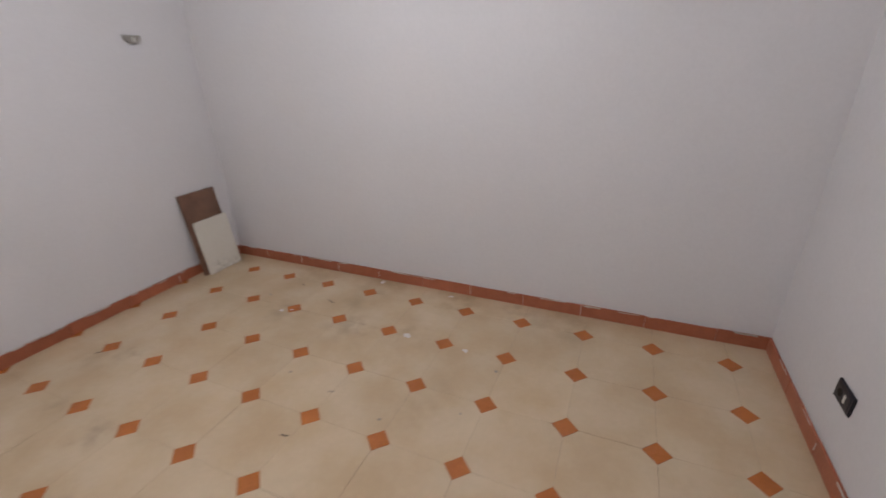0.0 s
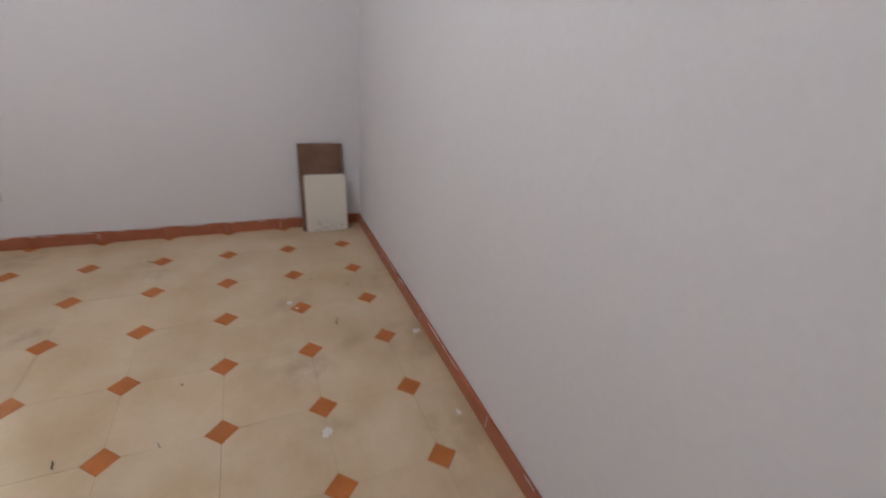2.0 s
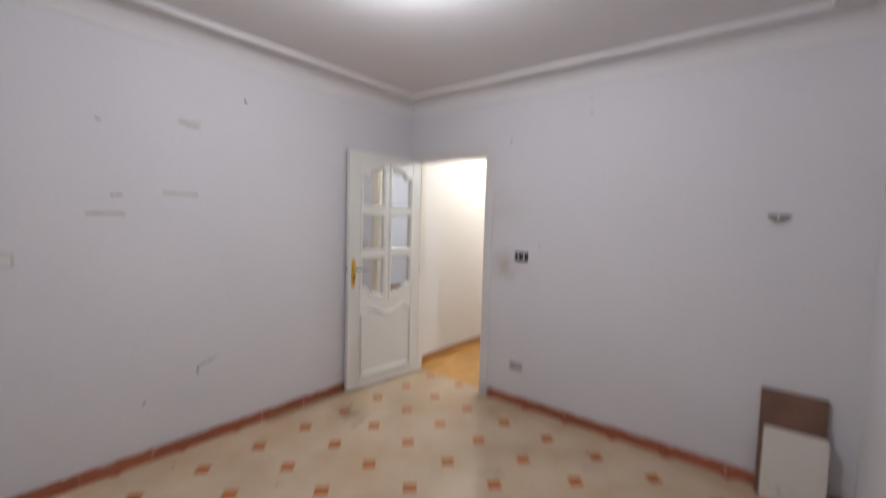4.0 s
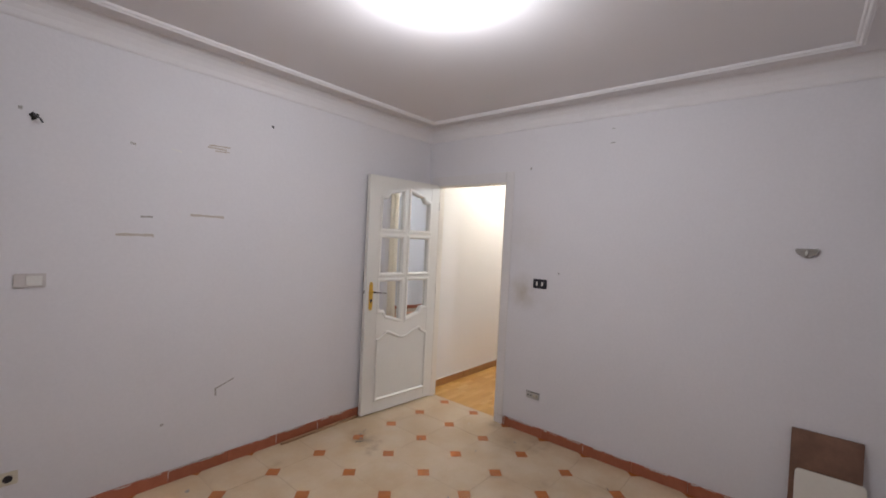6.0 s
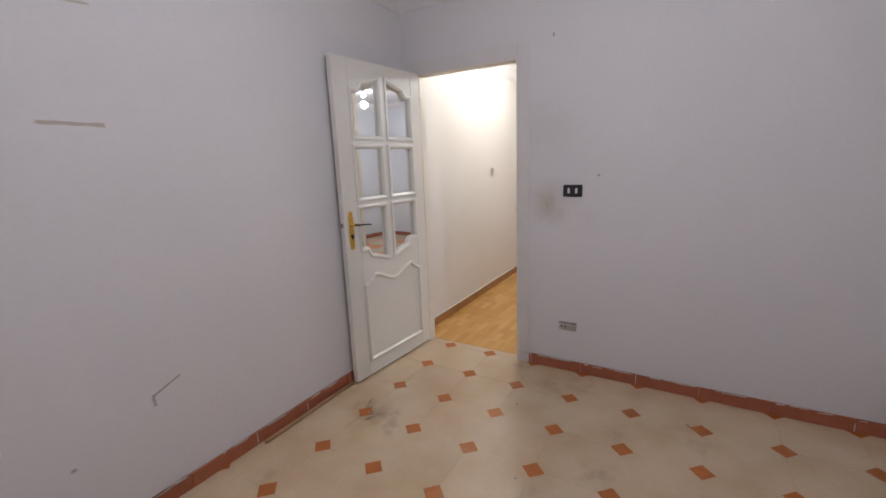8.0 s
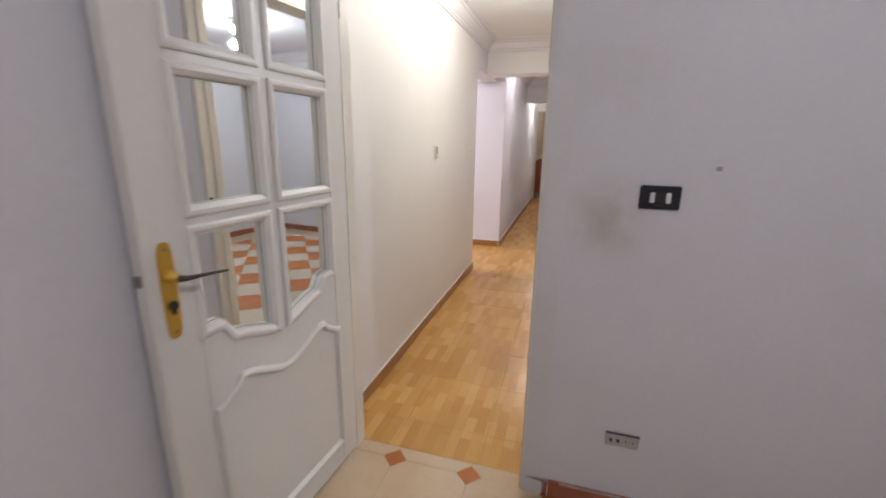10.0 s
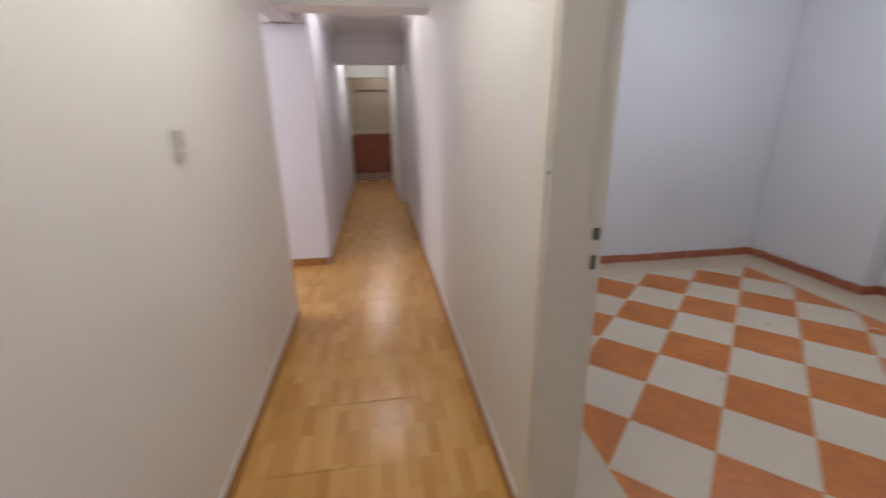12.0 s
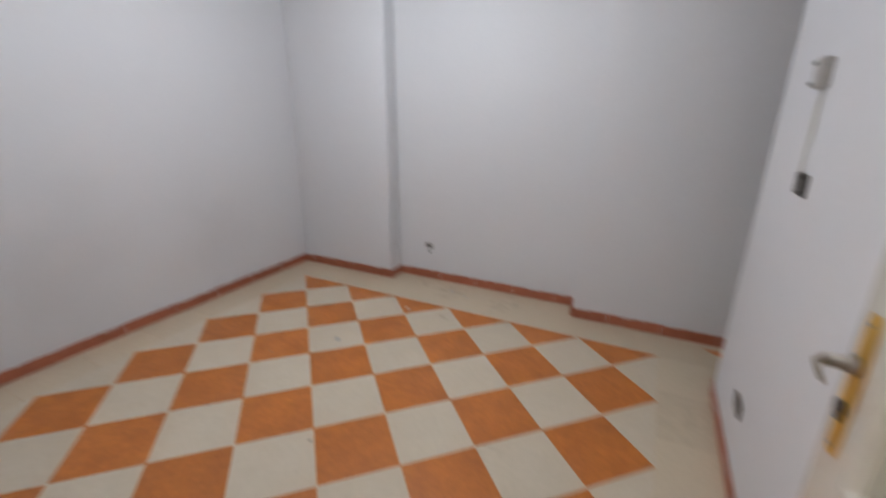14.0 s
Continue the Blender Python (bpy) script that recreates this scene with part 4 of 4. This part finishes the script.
ob = thing("kitchen_dado", "red-brown tiled lower side wall", "wall tiles", (0, -2.843, 0), kind="structure")
for k in range(6):
    for j in range(3):
        part("tile", box(-10.78 + 0.225 * k + 0.001, -10.78 + 0.225 * (k + 1) - 0.001, 0.0, 0.012, 0.30 * j + 0.001, 0.30 * (j + 1) - 0.001, 0.002, 1), RED_DADO, ob)
    part("border_tile", box(-10.78 + 0.225 * k + 0.001, -10.78 + 0.225 * (k + 1) - 0.001, 0.0, 0.014, 0.901, 1.0, 0.002, 1), BORDER_DECO, ob)
ob = thing("kitchen_pipe", "thin painted pipe along the kitchen wall", "pipe", (-10.77, 0, 0), kind="structure")
part("pipe", tube([(0, -2.7, 1.86), (0, -1.2, 1.86)], 0.012), SCUFF, ob)
ob = thing("kitchen_door_frame", "white painted kitchen door frame", "door frame", kind="structure")
part("jamb", box(-9.40, -9.16, -2.875, -2.835, LOW, 2.03, 0.003), WHITE_PLASTIC, ob)
part("jamb", box(-9.40, -9.16, -2.06, -2.02, LOW, 2.03, 0.003), WHITE_PLASTIC, ob)
part("head", box(-9.40, -9.16, -2.835, -2.06, 2.005, 2.045, 0.003), WHITE_PLASTIC, ob)
ob = thing("passage_door_frame", "white casing at the inner passage doorway", "door frame", kind="structure")
part("jamb", box(-7.17, -7.05, -2.04, HN + 0.005, LOW, 2.0, 0.003), WHITE_PLASTIC, ob)

# ---- skirting pieces ----
def skirting(name, label, a, b, length, mat, height=0.072, thick=0.010, start=0.0, seed=3, drips=True, cap=False, rough_top=0):
    """Tile pieces along the wall from a to b; the room lies to the left of that way."""
    rnd = random.Random(seed)
    (ax, ay), (bx, by) = a, b
    run = math.hypot(bx - ax, by - ay)
    ob = thing(name, label, "baseboard", (ax, ay, 0), math.degrees(math.atan2(by - ay, bx - ax)), kind="structure")
    s, alike = -start, {}
    while s < run - 0.004:
        lo, hi = max(s, 0.0), min(s + length, run)
        if hi - lo > 0.012:
            key = round(hi - lo, 3)
            if key not in alike:
                alike[key] = mesh_of("skirting_tile", box(0.001, key - 0.001, 0.0, thick, 0.0, height, 0.0015, 1), mat)
            piece = new("skirting_tile", alike[key])
            piece.parent = ob
            piece.location = (lo, rnd.uniform(0, 0.002), rnd.uniform(-0.003, 0.002))
            for n in range(rnd.randint(1, 4) + rough_top if drips else 0):
                w = rnd.uniform(0.012, 0.11)
                x = rnd.uniform(lo, max(lo + 0.002, hi - w))
                up = height - rnd.choice((0.0, 0.001, 0.002, 0.004) if n else (0.0, 0.001))
                part("paint_smear", prism([(px + x + w / 2, pz + up) for px, pz in strip(w, rnd.uniform(0.003, 0.010) if up > height - 0.005 else 0.004, rnd.uniform(-0.004, 0.004), seed * 91 + int(s * 100) + 7 * n)], thick + 0.002, thick + 0.0032), PAINT_DRIP, ob)
            if drips and rnd.random() < 0.6:
                part("joint_filler", box(hi - 0.0018, hi + 0.0018, thick + 0.001, thick + 0.0030, rnd.uniform(0.0, 0.03), height * rnd.uniform(0.7, 1.0)), PAINT_DRIP, ob)
        s += length
    if cap:
        part("caulk_line", box(0, run, 0.0, thick + 0.002, height - 0.001, height + 0.004, 0.001), PAINT_DRIP, ob, "white caulk line on top")
    return ob


SK = "terracotta skirting tiles with smeared white paint"
skirting("baseboard_north", SK, (XE, YN), (XW, YN), 0.33, SKIRT, start=0.1, seed=3)
skirting("baseboard_west", SK, (XW, YN), (XW, DOOR_Y1 + 0.09), 0.33, SKIRT, start=0.12, seed=5, rough_top=2)
skirting("baseboard_south", SK, (XW + 0.02, YS), (XE, YS), 0.33, SKIRT, start=0.2, seed=7, rough_top=3)
skirting("baseboard_east", SK, (XE, YS), (XE, YN), 0.33, SKIRT, start=0.15, seed=9)
skirting("baseboard_far_west", "terracotta skirting tiles on a white wall", (XBW, YBN), (XBW, YBS), 0.33, SKIRT, seed=11)
skirting("baseboard_far_north", "terracotta skirting tiles on a white wall", (-2.82, YBN), (XBW, YBN), 0.33, SKIRT, start=0.1, seed=13)
skirting("baseboard_far_step", "terracotta skirting tile on a pier side", (-2.82, YBR), (-2.82, YBN - 0.01), 0.33, SKIRT, seed=15, drips=False)
skirting("baseboard_far_recess", "terracotta skirting tiles in the recess", (-1.245, YBR), (-2.82, YBR), 0.33, SKIRT, start=0.16, seed=17)
skirting("baseboard_far_step_east", "terracotta skirting tile on a pier side", (-1.245, YBN - 0.04), (-1.245, YBR), 0.33, SKIRT, seed=19, drips=False)
skirting("baseboard_far_pier", "terracotta skirting tiles on the pier", (0.9, YBN - 0.03), (-1.245, YBN - 0.03), 0.33, SKIRT, start=0.08, seed=21)
skirting("baseboard_far_east", "terracotta skirting tiles by the door", (XB - 0.004, -0.85), (XB - 0.004, 0.589), 0.33, SKIRT, seed=23)
skirting("baseboard_far_pier_end", "terracotta skirting tiles on the pier end", (XB - 0.014, 0.589), (0.9, 0.589), 0.33, SKIRT, seed=25)
skirting("baseboard_far_south", "terracotta skirting tiles by the doorway", (XBW, YBS), (DB0 - 0.06, YBS), 0.33, SKIRT, seed=27)
HK = "wood-print skirting tiles along the passage"
skirting("baseboard_hall_south", HK, (-3.205, HS), (XB - 0.014, HS), 0.40, SKIRT_WOOD, start=0.2, seed=31, drips=False, cap=True)
skirting("baseboard_hall_north", HK, (DB0 - 0.10, HN), (-7.15, HN), 0.40, SKIRT_WOOD, start=0.1, seed=33, drips=False, cap=True)
skirting("baseboard_hall_inner", HK, (-9.16, -2.843), (-4.27, -2.843), 0.40, SKIRT_WOOD, seed=35, drips=False, cap=True)
skirting("baseboard_side_room", HK, (-4.27, -2.853), (-4.27, -6.0), 0.40, SKIRT_WOOD, seed=37, drips=False, cap=True)
skirting("baseboard_hall_end", HK, (-7.17, -2.035), (-9.16, -2.035), 0.40, SKIRT_WOOD, seed=39, drips=False, cap=True)

# ---- floor pieces ----
def piece(name, data, parent, x=0.0, y=0.0, z=0.0):
    ob = new(name, data)
    ob.parent = parent
    ob.location = (x, y, z)
    return ob


def lay(name, outline, cx, cy, mat, parent, bounds, shared, rnd, tilt=0.0):
    """Lays one tile: a whole one shares its mesh, one at the edge is cut."""
    pts = [(x + cx, y + cy) for x, y in outline]
    cut = clip(pts, *bounds)
    if not cut or area_of(cut) < 2e-4:
        return
    z = rnd.uniform(-0.0006, 0.0004)
    if abs(area_of(cut) - area_of(pts)) < 1e-6:
        ob = piece(name, shared, parent, cx, cy, z)
        ob.rotation_euler = (rnd.gauss(0, tilt), rnd.gauss(0, tilt), 0)
    else:
        piece(name, mesh_of(name, slab(cut, -0.008, 0.0, 0.0002), mat), parent, 0, 0, z)


P, D, GAP = 0.33, 0.0525, 0.0007
rnd = random.Random(12)
diamond = [(D - GAP, 0), (0, D - GAP), (-D + GAP, 0), (0, -D + GAP)]
h = P / 2 - GAP
c = P / 2 - D - GAP * 0.4
octagon = [(h, -c), (h, c), (c, h), (-c, h), (-h, c), (-h, -c), (-c, -h), (c, -h)]
dot_mesh = mesh_of("diamond_tile", slab(diamond, -0.008, 0.0, 0.0001), DOT_TILE)
oct_mesh = mesh_of("octagon_tile", slab(octagon, -0.008, 0.0, 0.0001), CREAM_TILE)
BOUNDS_A = (XB + 0.012, XE, YS, YN)
for i in range(-2, 12):
    for j in range(-2, 11):
        lay("octagon_tile", octagon, P * (i + 0.5), -P * (j + 0.5), CREAM_TILE, floor_a, BOUNDS_A, oct_mesh, rnd)
        lay("diamond_tile", diamond, P * i, -P * j, DOT_TILE, floor_a, BOUNDS_A, dot_mesh, rnd)

# Chequered field, laid at 45 degrees inside a cream border.
BX, BY, Q = -2.579, -0.085, 0.337
S = Q / math.sqrt(2)
FIELD = (BX - 4 * S, BX + 8 * S, BY - 6 * S, BY + 4 * S)
g = S - 0.0015
square = [(-g, 0), (0, -g), (g, 0), (0, g)]
orange_mesh = mesh_of("terracotta_tile", slab(square, -0.008, 0.0, 0.0008), CHECK_ORANGE)
white_mesh = mesh_of("ivory_tile", slab(square, -0.008, 0.0, 0.0008), CHECK_WHITE)
for u in range(-8, 10):
    for v in range(-8, 10):
        cx, cy = BX + S * (u + v + 1), BY + S * (u - v)
        odd = (u + v) % 2
        lay("ivory_tile" if odd else "terracotta_tile", square, cx, cy, CHECK_WHITE if odd else CHECK_ORANGE, floor_b, FIELD, white_mesh if odd else orange_mesh, rnd)
# Border tiles between the field and the walls.
def border(x0, x1, y0, y1, step, along_x):
    a, b = (x0, x1) if along_x else (y0, y1)
    count = max(1, round((b - a) / step))
    for k in range(count):
        lo, hi = a + (b - a) * k / count + 0.001, a + (b - a) * (k + 1) / count - 0.001
        pts = [(lo, y0 + 0.001), (hi, y0 + 0.001), (hi, y1 - 0.001), (lo, y1 - 0.001)] if along_x else [(x0 + 0.001, lo), (x1 - 0.001, lo), (x1 - 0.001, hi), (x0 + 0.001, hi)]
        piece("border_tile", mesh_of("border_tile", slab(pts, -0.008, 0.0, 0.0008), BORDER_TILE), floor_b, 0, 0, rnd.uniform(-0.0005, 0.0004))


border(XBW, FIELD[0], YBS, YBR, 0.337, False)
border(FIELD[0], 0.9, FIELD[3], YBR, 0.337, True)
border(FIELD[1], XB, YBS, FIELD[3], 0.40, False)
border(FIELD[0], FIELD[1], YBS, FIELD[2], 0.40, True)
border(DB0, DB1, HN + 0.01, YBS, 0.45, True)
border(XB, 0.9, 0.589, FIELD[3], 0.40, True)
tri = [(-0.42, 1.078), (-0.16, 1.095), (-0.16, 0.90)]
piece("terracotta_tile", mesh_of("terracotta_tile", slab(tri, -0.006, 0.0008, 0.0005), CHECK_ORANGE), floor_b)

# Passage tiles, 0.40 m square.
full = [(-0.1993, -0.1988), (0.1993, -0.1988), (0.1993, 0.1988), (-0.1993, 0.1988)]
hall_mesh = mesh_of("wood_print_tile", slab(full, -0.008, 0.0, 0.0008), PARQUET)
for k in range(24):
    for j in range(-2, 2):
        lay("wood_print_tile", full, -0.59 + 0.2 - 0.40 * k, -2.285 + 0.2 + 0.40 * j, PARQUET, floor_h, (-9.4, XB + 0.008, HS, HN + 0.008), hall_mesh, rnd, 0.0024)
ks = [(-0.0995, -0.0995), (0.0995, -0.0995), (0.0995, 0.0995), (-0.0995, 0.0995)]
brown_mesh = mesh_of("brown_tile", slab(ks, -0.008, 0.0, 0.0008), RED_DADO)
pale_mesh = mesh_of("pale_tile", slab(ks, -0.008, 0.0, 0.0008), CHECK_WHITE)
for i in range(7):
    for j in range(10):
        piece("pale_tile" if (i + j) % 2 else "brown_tile", pale_mesh if (i + j) % 2 else brown_mesh, floor_k, -10.7 + 0.2 * i, -2.85 + 0.2 * j)

# ---- dust, paint spots and crumbs on the floors ----
def spot(name, label, category, x, y, size, mat, seed, thick=0.0012):
    rnd2 = random.Random(seed)
    pts = [(size * rnd2.uniform(0.35, 1.0) * math.cos(a), size * rnd2.uniform(0.2, 0.75) * math.sin(a)) for a in (2 * math.pi * k / 15 for k in range(15))]
    ob = part(name, slab(pts, 0.0, thick, thick * 0.5), mat)
    ob.matrix_basis = pose(x, y, 0.0005, 0, 0, rnd2.uniform(0, 360))
    return tagged(ob, label, category, "spots on the floor")


for n, (x, y, size) in enumerate(((1.437, -0.336, 0.036), (1.772, -0.348, 0.020), (0.606, -0.380, 0.018), (0.66, -0.35, 0.012), (1.26, -1.45, 0.020), (1.0, 0.15, 0.03), (-0.127, -2.208, 0.007), (1.50, 0.13, 0.02))):
    spot("paint_spot", "dried white paint spot on the floor", "paint spot", x, y, size, PAINT_DRIP, 60 + n)
for n, (x, y, size) in enumerate(((0.62, -2.66, 0.016), (0.66, -2.61, 0.014), (1.962, -0.442, 0.014), (-0.118, -1.773, 0.012), (1.752, -2.784, 0.020), (0.4, -0.25, 0.010), (1.05, -0.8, 0.007), (0.35, -2.3, 0.010), (1.6, -0.9, 0.008), (0.75, -1.7, 0.008), (0.05, -2.62, 0.007), (2.1, -1.2, 0.008), (1.45, -2.2, 0.010), (0.2, -1.9, 0.008), (1.9, -0.75, 0.007))):
    spot("debris", "small dark crumb of debris on the tiles", "debris", x, y, size, COBWEB_GREY, 80 + n, 0.004)
def twig(label, x, y, length, turn, mat, radius=0.0022):
    """A thin bent bit of straw or bark on the floor."""
    ob = part("debris", tube([(-length / 2, 0, radius), (-length * 0.1, length * 0.10, radius * 1.6), (length * 0.25, length * 0.02, radius), (length / 2, length * 0.12, radius * 1.3)], [radius * 0.6, radius, radius * 1.2, radius * 0.5], 6), mat)
    ob.matrix_basis = pose(x, y, 0.0005, 0, 0, turn)
    tagged(ob, label, "debris", "spots on the floor")


TWIGS = ((0.82, -0.19, 0.055, -20), (1.291, -1.113, 0.035, 10), (0.512, -0.072, 0.02, 0), (-0.006, -1.051, 0.03, 40), (0.70, -2.58, 0.06, -30), (0.56, -2.69, 0.05, 10))
for x, y, length, turn in TWIGS:
    twig("thin dark twig lying on the cream tiles", x, y, length, turn, COBWEB_DARK)
twig("thin grey straw lying on the cream tiles", 1.315, -0.841, 0.032, 25, COBWEB_GREY, 0.0016)
for n, (x, y, size) in enumerate(((-2.536, 0.12, 0.035), (-2.37, 0.72, 0.022), (-2.24, -0.23, 0.010), (-2.80, -0.18, 0.009), (-0.55, -0.95, 0.012), (-2.06, -0.63, 0.009), (-2.68, -0.68, 0.008), (-2.21, 1.16, 0.02), (-2.06, 1.10, 0.018))):
    spot("debris", "pale scrap on the chequered tiles" if n == 1 else "small grey debris on the chequered tiles", "debris", x, y, size, PAINT_DRIP if n == 1 else SCUFF if n in (0, 7, 8) else COBWEB_GREY, 110 + n, 0.002 if n in (0, 7, 8) else 0.004)
for n, (x, y, size) in enumerate(((-2.85, -2.01, 0.012), (-1.15, -2.09, 0.014))):
    spot("debris", "small dark speck on the wood-print tiles", "debris", x, y, size, COBWEB_GREY, 130 + n, 0.003)
